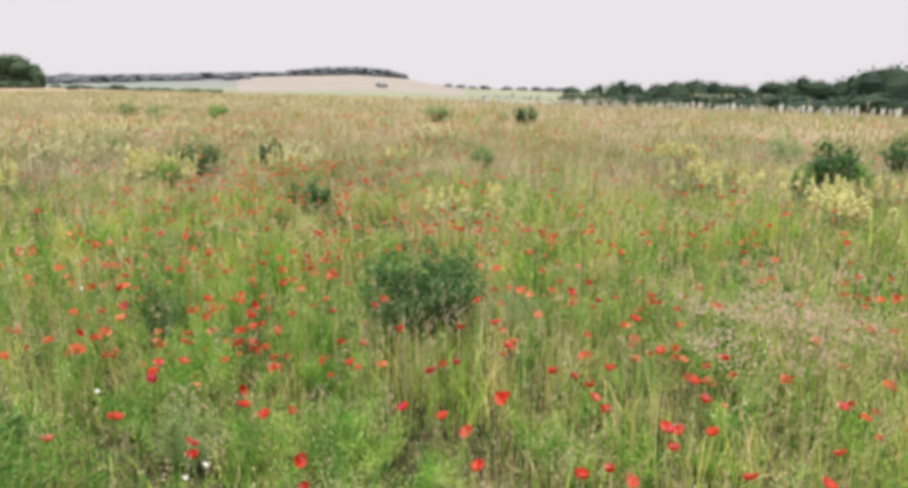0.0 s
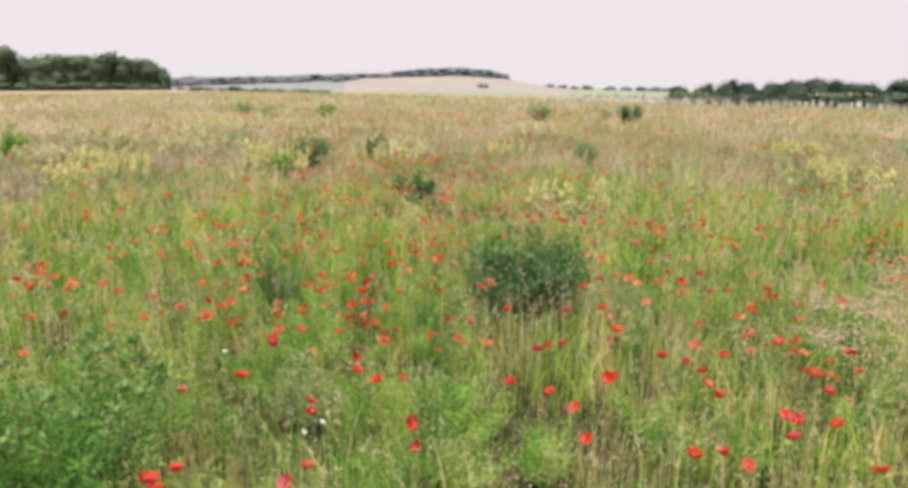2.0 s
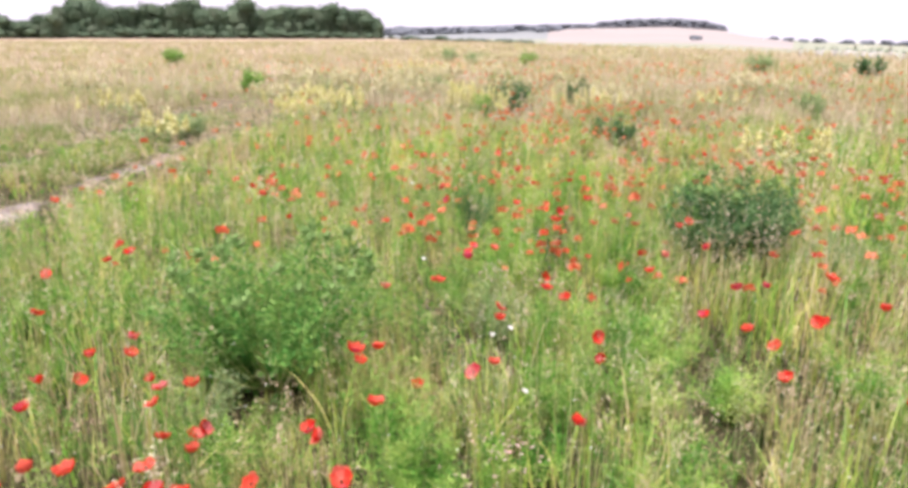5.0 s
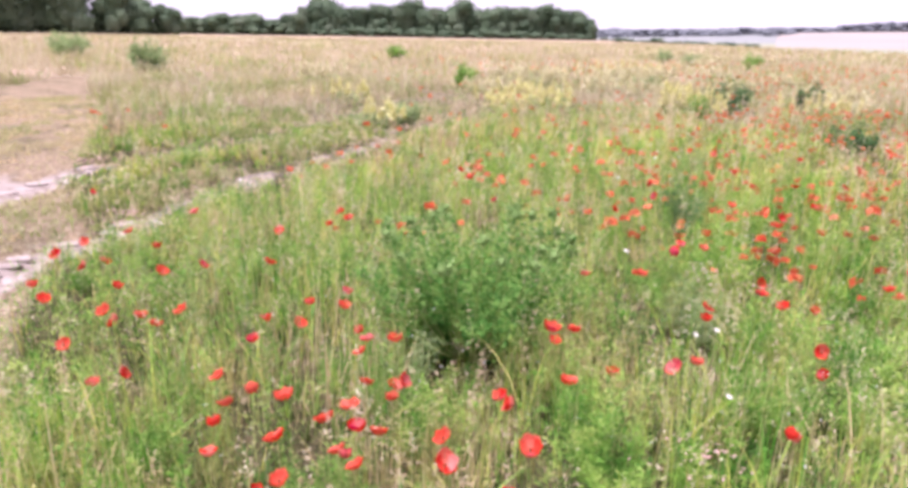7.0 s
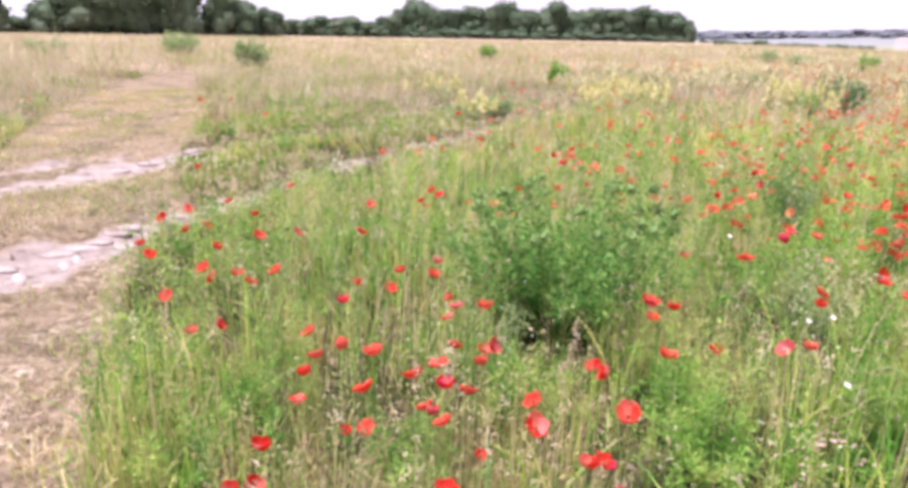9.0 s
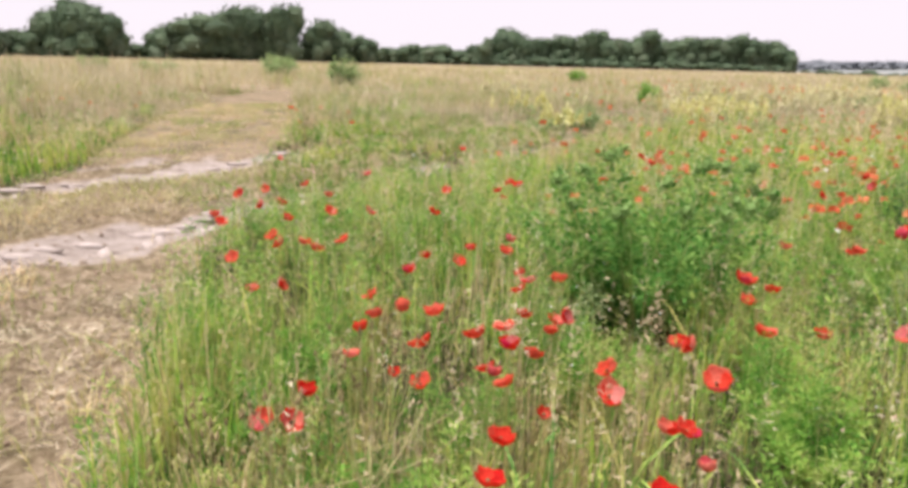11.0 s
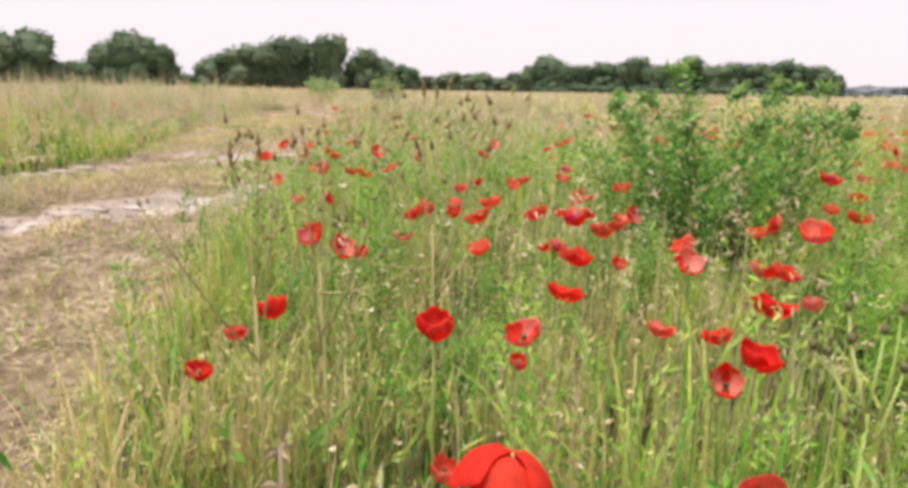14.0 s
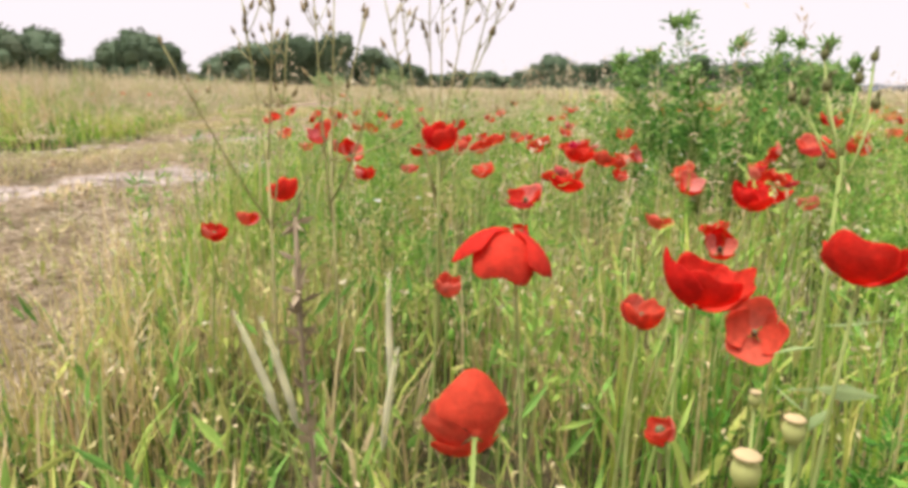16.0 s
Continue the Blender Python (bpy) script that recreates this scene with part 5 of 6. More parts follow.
bush("feathery_bush", -1.52, 1.7, 0.86, 0.61, M_BUSH_FEATHER, 701, "tall feathery green weed bush with knobbly bud heads", heads=28, stems=62, fine=0.8, sparse=1.15, airy=0.05, least=0.58, slim=0.75, opening=(0.12, -0.16, 0.1, 0.17))
bush("round_bush", -0.26, 3.85, 0.78, 0.56, M_BUSH_BLUE, 702, "rounded blue-green weed bush with budding tops", heads=16, stems=70, fine=0.95, airy=0.06, least=0.7, sparse=1.35)
FIELD_BUSHES = [
    # x, y, width, height, leaf
    (4.4, 9.0, 0.6, 0.85, M_BUSH_DARK), (4.75, 9.1, 0.5, 0.6, M_BUSH), (4.05, 9.0, 0.4, 0.5, M_BUSH), (6.3, 10.6, 0.8, 0.8, M_BUSH_DARK), (5.2, 8.2, 0.7, 0.5, M_BUSH_GREY),
    (-1.95, 7.75, 0.5, 0.38, M_BUSH_DARK), (-4.65, 10.9, 0.95, 0.58, M_BUSH_DARK), (-3.45, 11.1, 0.42, 0.58, M_BUSH_DARK), (-0.05, 11.8, 0.45, 0.5, M_BUSH_GREY),
    (5.3, 12.7, 0.75, 0.55, M_BUSH_GREY), (1.28, 24.4, 0.9, 0.75, M_BUSH_DARK), (-2.0, 26.8, 1.1, 0.75, M_BUSH_GREY), (-10.9, 27.6, 0.9, 0.7, M_BUSH), (-15.0, 28.3, 0.8, 0.75, M_BUSH_GREY),
]
FIELD_BUSHES += [
    (-13.4, 27.5, 0.9, 0.6, M_BUSH_GREY), (-24.2, 20.9, 1.0, 0.75, M_BUSH), (-10.4, 11.0, 0.5, 0.6, M_BUSH), (-18.2, 7.4, 1.0, 0.95, M_BUSH_GREY), (-29.2, 8.9, 1.7, 1.1, M_BUSH_GREY),
    (-31.0, 9.6, 1.2, 1.1, M_BUSH_GREY), (-29.5, 4.2, 1.8, 0.85, M_BUSH_GREY), (-34.0, 2.2, 1.6, 0.9, M_BUSH_GREY), (-7.2, 13.2, 0.5, 0.45, M_BUSH_GREY), (-4.2, 9.0, 0.4, 0.45, M_BUSH),
    (-6.4, 5.7, 0.5, 0.42, M_BUSH_GREY), (0.55, 26.0, 0.5, 0.5, M_BUSH_GREY),
]
SHADE = {M_BUSH.name: "green", M_BUSH_DARK.name: "dark green", M_BUSH_GREY.name: "grey-green"}
for k, (x, y, w, h, leaf) in enumerate(FIELD_BUSHES):
    r = math.hypot(x, y)
    bush("weed_bush", x, y, w, h, leaf, 720 + k, "%s leafy weed bush standing in the meadow grass" % SHADE[leaf.name], stems=28, fine=1.5 if r < 14 else 2.2, category="bush", sparse=1.25, airy=0.07)
# low leafy plants scattered close by
def scatter_plants():
    kinds = [bush("leafy_plant", 0, -60, 0.3, 0.27, (M_HERB, M_BUSH, M_BUSH_GREY, M_HERB)[k], 780 + k, "%s leafy plant among the meadow grass" % ("bright green", "green", "grey-green", "tall bright green")[k], stems=12, fine=0.78, category="plant", sparse=0.4, slim=0.58) for k in range(4)]
    for ob in kinds:
        ob["group"] = "leafy plants in the grass"
    rng = np.random.default_rng(790)
    x, y = sector(4.0, 1.2, 6.5, -36, 75, rng)
    keep = (plant_height(x, y) > 0.4) & (spread(x, y, 0.9, 61) > 0.42)
    for px, py in zip(x[keep], y[keep]):
        copy_thing(kinds[rng.integers(0, 4)], pose(px, py, float(relief(px, py)), 0, 0, rng.uniform(0, 360)) @ Matrix.Scale(rng.uniform(0.6, 1.15), 4))
    for ob in kinds:
        for o in (*ob.children_recursive, ob):
            bpy.data.objects.remove(o)


scatter_plants()
# and some beside the trodden spot
for k, (x, y, w, h) in enumerate(((-0.2, 1.75, 0.4, 0.24), (-0.55, 1.6, 0.3, 0.22), (-1.15, 3.0, 0.35, 0.33), (-0.9, 3.6, 0.3, 0.3), (-0.32, 2.15, 0.35, 0.25), (-0.95, 0.52, 0.2, 0.24), (-0.28, 0.55, 0.16, 0.2), (-2.2, 2.3, 0.3, 0.3))):
    bush("leafy_plant", x, y, w, h, M_HERB, 760 + k, "low bright green leafy plant in the grass", stems=15, fine=0.7, category="plant", sparse=0.6, slim=0.55)

# taller plumes standing out of the grass: place, width, height, leaf, wording
for k, (x, y, w, h, leaf, look_of) in enumerate((
        (-0.36, 2.46, 0.42, 0.27, M_HERB, "bright green"), (-0.06, 2.28, 0.34, 0.24, M_HERB, "bright green"), (0.42, 2.44, 0.3, 0.24, M_HERB, "bright green"), (0.96, 2.54, 0.34, 0.26, M_HERB, "bright green"),
        (-1.7, 3.68, 0.3, 0.4, M_BUSH_BLUE, "dark blue-green"), (-1.5, 4.66, 0.34, 0.42, M_BUSH, "green"), (-0.62, 5.18, 0.34, 0.38, M_BUSH, "green"), (0.24, 4.0, 0.3, 0.36, M_BUSH_GREY, "grey-green"),
        (-1.9, 4.07, 0.3, 0.42, M_BUSH_BLUE, "dark blue-green"), (-0.56, 1.98, 0.34, 0.27, M_BUSH, "green"), (-2.39, 1.75, 0.32, 0.36, M_HERB, "bright green"),
        (-1.95, 0.5, 0.24, 0.22, M_HERB, "bright green"), (-1.0, 2.45, 0.28, 0.3, M_BUSH_GREY, "grey-green"), (-2.95, 4.06, 0.36, 0.4, M_BUSH, "green"), (-1.84, 0.4, 0.3, 0.2, M_HERB, "bright green"), (-1.45, 0.38, 0.26, 0.2, M_HERB, "bright green"), (-1.24, 1.14, 0.3, 0.26, M_HERB, "bright green"),
        (-0.91, 1.52, 0.3, 0.25, M_HERB, "bright green"), (-1.15, 0.81, 0.24, 0.24, M_BUSH, "green"), (-0.57, 1.97, 0.36, 0.28, M_BUSH, "green"), (-0.72, 1.41, 0.28, 0.22, M_HERB, "bright green"), (-1.62, 0.59, 0.24, 0.2, M_BUSH, "green"),
        (-0.76, 2.48, 0.32, 0.3, M_HERB, "bright green"), (-1.48, 2.33, 0.4, 0.3, M_BUSH, "green"), (-1.2, 2.98, 0.4, 0.34, M_HERB, "bright green"), (-1.32, 2.68, 0.36, 0.3, M_BUSH, "green"), (0.34, 2.59, 0.34, 0.26, M_HERB, "bright green"), (1.16, 3.8, 0.3, 0.33, M_BUSH_GREY, "grey-green"))):
    bush("leafy_plant", x, y, w, h, leaf, 1000 + k, "%s upright leafy plant standing in the grass" % look_of, stems=14, fine=0.68, category="plant", sparse=0.62, airy=0.11, slim=0.55)


def wiry_weed(root, fork, tips, low, seed):
    """A dry weed: one stem that forks into stiff arms, with twigs and dark pointed buds towards their ends."""
    rng = np.random.default_rng(seed)
    ob = thing("budding_weed", root[0], root[1], 0, "wiry brown weed with forking arms and dark pointed buds", "weed", "wiry weeds among the poppies")
    o = np.array((root[0], root[1], 0.0))
    top = np.array((rng.normal(0, 0.008), rng.normal(0, 0.008), fork))
    part("stem", tube([(0, 0, 0), top * (0.3, 0.6, 0.5), top], [0.0019, 0.0016, 0.0014], 6), M_DEADSTEM, ob, "wiry brown stem")
    ends = [np.array(p) - o for p in tips]
    for _ in range(low):
        a = rng.uniform(0, 2 * np.pi)
        ends.append(np.array((math.cos(a) * rng.uniform(0.04, 0.13), math.sin(a) * rng.uniform(0.04, 0.13), rng.uniform(0.36, 0.47))))
    for q, end in enumerate(ends):
        start = top * (1, 1, rng.uniform(0.72, 1.0))
        bow = 0.5 * (start + end) + (rng.normal(0, 0.006), rng.normal(0, 0.006), -0.012)
        s = np.linspace(0, 1, 6)[:, None]
        line = start * (1 - s) ** 2 + 2 * bow * s * (1 - s) + end * s * s
        arm = part("arm", tube(line, np.linspace(0.0011, 0.0007, 6), 5), M_DEADSTEM, ob)
        buds = [(line[-1], line[-1] - line[-2])]
        for _ in range(rng.integers(4, 8) if q < len(tips) else 2):
            u = rng.uniform(0.6, 0.97)
            base = np.array([np.interp(u, s[:, 0], line[:, i]) for i in range(3)])
            d = np.array([rng.normal(0, 1), rng.normal(0, 1), rng.uniform(0.7, 2.2)])
            d = d / np.linalg.norm(d) * rng.uniform(0.012, 0.034)
            part("twig", tube([base, base + d * (0.5, 0.5, 0.4), base + d], [0.0007, 0.0006, 0.0005], 4), M_DEADSTEM, arm)
            buds.append((base + d, d))
        for p, d in buds:
            sz = rng.uniform(0.6, 0.95) * (1 if q < len(tips) else 0.75)
            v, t = join([lump((0, 0, 0.003), 0.0028 * sz, 0.0028 * sz, 0.0045 * sz, rng, 0.1, 7, 5), tube([(0, 0, 0.005 * sz), (0, 0, 0.009 * sz), (0, 0, 0.0135 * sz)], [0.0022 * sz, 0.0014 * sz, 0.0004], 6)])
            rot = Vector(d + (0, 0, 0.6 * np.linalg.norm(d))).to_track_quat("Z", "Y").to_matrix()
            part("bud", (np.array([rot @ Vector(q) for q in v]) + p, t), M_BUD, arm, "dark pointed flower bud")
    return ob


wiry_weed((-0.725, 0.4), 0.4, ((-0.7, 0.474, 0.545), (-0.715, 0.455, 0.53), (-0.72, 0.43, 0.535), (-0.75, 0.41, 0.54), (-0.74, 0.39, 0.538), (-0.76, 0.36, 0.543), (-0.74, 0.335, 0.524)), 4, 801)
wiry_weed((-0.695, 0.27), 0.38, ((-0.71, 0.272, 0.51), (-0.69, 0.246, 0.505), (-0.7, 0.3, 0.49)), 2, 802)
wiry_weed((-0.715, 0.205), 0.37, ((-0.75, 0.19, 0.512), (-0.685, 0.205, 0.497), (-0.71, 0.225, 0.48)), 2, 805)


def sow_weed(root, fork, tops, seed):
    """A stout bent weed whose few arms end in large dark pear-shaped buds."""
    rng = np.random.default_rng(seed)
    ob = thing("budding_weed", root[0], root[1], 0, "stout green weed with large dark pear-shaped buds beside the poppies", "weed")
    o = np.array((root[0], root[1], 0.0))
    f = np.array(fork) - o
    part("stem", tube([(0, 0, 0), f * (0.6, 0.2, 0.4), f * (0.8, 0.7, 0.75), f], [0.0013, 0.0012, 0.0011, 0.001], 7), M_STEM, ob, "pale green stem")
    for k, top in enumerate(tops):
        p = np.array(top) - o
        start = f * (1, 1, 1 - 0.03 * (k % 3))
        mid = 0.5 * (start + p) + (rng.normal(0, 0.004), rng.normal(0, 0.004), -0.006)
        arm = part("arm", tube([start, mid, p], [0.0008, 0.0007, 0.0006], 6), M_STEM, ob)
        size = rng.uniform(0.46, 0.64)
        v1 = lump(p + (0, 0, 0.003), 0.0046 * size, 0.0046 * size, 0.0058 * size, rng, 0.08, 9, 7)
        v2 = tube([p + (0, 0, 0.007 * size), p + (0.0005, 0, 0.0115 * size), p + (0.001, 0, 0.017 * size)], [0.0034 * size, 0.0021 * size, 0.0007], 7)
        part("bud", join([v1, v2]), M_BUD_GREEN, arm, "large dark green pointed bud", smooth=False)
    n = 9
    u = rng.uniform(0.3, 1.0, n)
    a = rng.uniform(0, 6.3, n)
    for q, b in zip(u, a):
        one = leaves(f[None] * q, np.array([[math.cos(b), math.sin(b), rng.uniform(-0.2, 0.6)]]), rng.uniform(0.02, 0.045, 1), rng.uniform(0.006, 0.011, 1), rng)
        part("leaf", one, M_BUSH_GREY, ob, "narrow clasping leaf", smooth=False)
    return ob


M_BUD_GREEN = leafy("dark_green_bud", [(0.0, (0.08, 0.09, 0.035)), (1.0, (0.17, 0.17, 0.07))], thin=0.05, by="island", grain=200.0)
sow_weed((-0.245, 0.402), (-0.257, 0.409, 0.392), ((-0.271, 0.404, 0.442), (-0.268, 0.405, 0.426), (-0.257, 0.425, 0.441), (-0.262, 0.422, 0.43), (-0.275, 0.398, 0.418), (-0.246, 0.414, 0.417), (-0.281, 0.395, 0.42), (-0.262, 0.4, 0.385)), 803)


M_WITHER = leafy("withered_brown_leaf", [(0.0, (0.2, 0.15, 0.095)), (1.0, (0.43, 0.35, 0.24))], thin=0.15)


def withered_stalk(x, y, h, seed):
    rng = np.random.default_rng(seed)
    ob = thing("withered_stalk", x, y, 0, "withered brown upright stalk with curled dead leaves", "weed")
    s = np.linspace(0, 1, 8)
    line = np.stack([0.006 * np.sin(5 * s), 0.004 * np.sin(4 * s + 1), h * s], 1)
    part("stem", tube(line, 0.0017 + 0.0005 * np.sin(17 * s), 6), M_WITHER, ob)
    n = 70
    u = rng.uniform(0.45, 1.0, n)
    p = np.stack([np.interp(u, s, line[:, i]) for i in range(3)], 1)
    part("dead_leaves", leaves(p, rng.normal(0, 1, (n, 3)) + (0, 0, 0.5), rng.uniform(0.008, 0.02, n), rng.uniform(0.003, 0.007, n), rng), M_WITHER, ob, "curled brown leaves", smooth=False)


withered_stalk(-0.435, 0.163, 0.345, 811)


def yellow_clump(x, y, width, height, spikes, seed, grow=1.8, tone=M_YELLOW):
    """Upright pale yellow flower spikes over a leafy base."""
    rng = np.random.default_rng(seed)
    ob = thing("yellow_flower_clump", x, y, float(relief(x, y)), "clump of tall pale yellow flower spikes in the meadow", "flowers", "yellow clumps in the meadow")
    n = 160
    p = np.stack([rng.normal(0, 0.25 * width, n), rng.normal(0, 0.2 * width, n), rng.uniform(0.05, 0.55 * height, n)], 1)
    part("foliage", leaves(p, rng.normal(0, 1, (n, 3)) + (0, 0, 0.9), rng.uniform(0.05, 0.11, n), rng.uniform(0.012, 0.025, n), rng), M_BUSH_GREY, ob, smooth=False)
    for k in range(spikes):
        bx, by = rng.normal(0, 0.26 * width), rng.normal(0, 0.2 * width)
        tall = height * rng.uniform(0.75, 1.1)
        lean = rng.normal(0, 0.05, 2)
        line = np.array([(bx, by, 0), (bx + lean[0] * 0.5, by + lean[1] * 0.5, 0.5 * tall), (bx + lean[0], by + lean[1], tall)])
        stem = part("flower_stem", tube(line, [0.004, 0.003, 0.0015], 4), M_STEM, ob)
        m = 36
        u = rng.uniform(0.5, 1.0, m)
        q = np.stack([np.interp(u, [0, 0.5, 1], line[:, i]) for i in range(3)], 1)
        s = ((1.15 - u) * 0.05 + 0.012) * grow
        core = tube([line[1], 0.5 * (line[1] + line[2]), line[2]], [0.011 * grow, 0.008 * grow, 0.003], 4)
        part("flower_spike", join([core, leaves(q, rng.normal(0, 1, (m, 3)) + (0, 0, 0.3), s, s * 0.6, rng)]), tone, stem, "pale yellow flower spike", smooth=False)
    return ob


for k, (x, y, w, h, n) in enumerate(((-4.5, 9.2, 0.9, 0.55, 32), (-0.16, 6.9, 0.8, 0.42, 13), (3.5, 6.7, 0.55, 0.46, 20), (3.1, 9.8, 1.1, 0.45, 18), (3.9, 8.0, 0.7, 0.42, 12), (4.6, 8.0, 0.6, 0.46, 12),
                                     (-7.0, 8.8, 1.1, 0.5, 26), (-6.2, 8.4, 0.7, 0.45, 12), (-11.0, 18.9, 2.0, 0.5, 20), (-3.0, 10.6, 0.8, 0.42, 12), (-1.4, 12.0, 0.7, 0.4, 9), (-6.34, 7.5, 0.7, 0.42, 22), (3.49, 12.51, 1.2, 0.4, 20), (3.44, 8.97, 1.0, 0.38, 20), (-6.6, 5.4, 0.6, 0.36, 10), (-9.2, 7.0, 0.9, 0.42, 12))):
    yellow_clump(x, y, w, h, n, 820 + k)


def yellow_drifts():
    """More of the yellow clumps, thinning out towards the far side."""
    kinds = [yellow_clump(0, -80, 0.9, 0.5, 16, 860 + k, 1.5, M_YELLOW_PALE) for k in range(3)]
    rng = np.random.default_rng(870)
    n = 0
    while n < 36:
        r, a = rng.uniform(11, 48), radians(rng.choice([rng.uniform(-28, 96), rng.uniform(10, 40), rng.uniform(22, 60)]))
        x, y = -r * math.sin(a), r * math.cos(a)
        px, py = np.array([x]), np.array([y])
        if plant_height(px, py)[0] < 0.4 or spread(px, py, 7.0, 71)[0] < 0.45:
            continue
        copy_thing(kinds[n % 3], pose(x, y, float(relief(x, y)), 0, 0, rng.uniform(0, 360)) @ Matrix.Diagonal((1.6, 1.6, rng.uniform(0.7, 1.1), 1)))
        n += 1
    for ob in kinds:
        for o in (*ob.children_recursive, ob):
            bpy.data.objects.remove(o)


yellow_drifts()


def white_flower(x, y, h, seed):
    rng = np.random.default_rng(seed)
    ob = thing("white_campion", x, y, float(relief(x, y)), "single white five-petalled flower on a thin stem", "flower", "white flowers in the grass")
    part("stem", tube([(0, 0, 0), (0.01, 0, h * 0.5), (0.005, 0, h)], [0.0016, 0.0014, 0.001], 5), M_STEM, ob)
    for k in range(5):
        a = k * 2 * math.pi / 5
        v, t = petal(rng, 0.009, 0.9, 0.6)
        m = Matrix.Translation((0.005, 0, h)) @ Matrix.Rotation(radians(25), 4, "Y") @ Matrix.Rotation(a, 4, "Z")
        part("petal", (np.array([m @ Vector(q) for q in v]), t), M_WHITE, ob)


for k, (x, y, h) in enumerate(((-1.35, 2.45, 0.3), (-0.82, 2.0, 0.25), (-0.78, 2.06, 0.26), (1.74, 6.05, 0.35), (2.2, 6.2, 0.33), (-2.1, 3.6, 0.33), (-2.3, 4.4, 0.34), (1.1, 3.1, 0.3), (-3.6, 1.95, 0.3), (-0.6, 1.75, 0.22))):
    white_flower(x, y, h, 840 + k)


def grass_ear(x, y, h, lean, turn, seed):
    rng = np.random.default_rng(seed)
    ob = thing("grass_ear", x, y, 0, "pale green ear of wild barley grass", "grass ear", "grass ears beside the path")
    s = np.linspace(0, 1, 6)
    line = np.stack([lean * s ** 2 * math.cos(turn), lean * s ** 2 * math.sin(turn), h * s], 1)
    part("stalk", tube(line, [0.0013] * 6, 4), M_STEM, ob)
    k = np.linspace(0.72, 1.0, 8)
    core = np.stack([np.interp(k, s, line[:, i]) for i in range(3)], 1)
    u = rng.uniform(0.72, 0.98, 170)
    p = np.stack([np.interp(u, s, line[:, i]) for i in range(3)], 1)
    d = rng.normal(0, 0.1, (170, 3)) + (2.2 * lean * math.cos(turn) / h, 2.2 * lean * math.sin(turn) / h, 1.0)
    awns = leaves(p, d, rng.uniform(0.009, 0.016, 170), np.full(170, 0.0016), rng)
    part("ear", join([tube(core, [0.001, 0.0021, 0.0026, 0.0027, 0.0025, 0.0022, 0.0016, 0.0005], 8), awns]), M_EAR, ob, "pale bristly ear", smooth=False)


M_EAR = leafy("pale_grass_ear", [(0.0, (0.82, 0.81, 0.55)), (0.5, (0.87, 0.85, 0.64)), (1.0, (0.9, 0.86, 0.7))], thin=0.55)
for k, (x, y, h, l, a) in enumerate(((-0.445, 0.175, 0.274, 0.059, -2.16), (-0.44, 0.178, 0.272, 0.043, -2.1), (-0.455, 0.229, 0.288, 0.02, 2.9), (-0.43, 0.2, 0.25, 0.02, 1.2))):
    grass_ear(x, y, h, l, a, 860 + k)


# ---------------------------------------------------------------- trees, hedges, fence
def tree(seed, height, width, leaf, label, low=0.06, count=1500, leaf_size=0.54, lobed=17, plump=1.0):
    """A broad hedgerow tree: tapered trunk with limbs, crown of many leaf clumps in uneven lobes."""
    rng = np.random.default_rng(seed)
    ob = thing("tree", 0, 0, -500, label, "tree", "trees round the meadow")
    s = np.linspace(0, 1, 6)
    limbs = [tube(np.stack([0.2 * np.sin(3 * s), 0.15 * np.sin(2 * s), height * 0.7 * s], 1), np.linspace(0.035, 0.012, 6) * height, 6)]
    lobes = [((0, 0, height * 0.5), 0.42 * width, 0.47 * height), ((0, 0, height * 0.3), 0.46 * width, 0.3 * height)]
    for k in range(lobed):
        a = k * 2.4 + rng.uniform(-0.4, 0.4)
        u = rng.uniform(0.12, 0.82)
        rad = 0.36 * width * (1 - 0.75 * max(0, u - 0.45)) * rng.uniform(0.75, 1.1)
        c = (math.cos(a) * rad, math.sin(a) * rad, height * u)
        lobes.append((c, plump * width * rng.uniform(0.15, 0.24), plump * height * rng.uniform(0.13, 0.21)))
        start = np.array((0.1, 0.1, height * max(0.12, u - 0.22)))
        limbs.append(tube(np.stack([start + (np.array(c) - start) * q for q in (0, 0.5, 1)]), np.array([0.014, 0.009, 0.004]) * height, 3))
    part("trunk", join(limbs), M_BARK, ob)
    weight = np.array([r * r + 0.3 * r * h for _, r, h in lobes])
    pick = rng.choice(len(lobes), count, p=weight / weight.sum())
    n = rng.normal(0, 1, (count, 3))
    n /= np.linalg.norm(n, axis=1)[:, None]
    c = np.array([lobes[i][0] for i in pick])
    rr = np.array([(lobes[i][1], lobes[i][1], lobes[i][2]) for i in pick])
    p = c + n * rr * rng.uniform(0.84, 0.98, (count, 1))
    p[:, 2] = np.clip(p[:, 2], low * height * rng.uniform(0.3, 1.6, count), height)
    d = n + rng.normal(0, 0.7, (count, 3))
    l = leaf_size * rng.uniform(0.6, 1.4, count)
    inner = [lump((x, y, max(z, h * 0.86)), 0.84 * r, 0.84 * r, 0.84 * h, rng, 0.14, 7, 5) for (x, y, z), r, h in lobes]
    part("crown", join([leaves(p, d, l, l * rng.uniform(0.7, 1.1, count), rng, 0.1)] + inner), leaf, ob, smooth=False)
    return ob


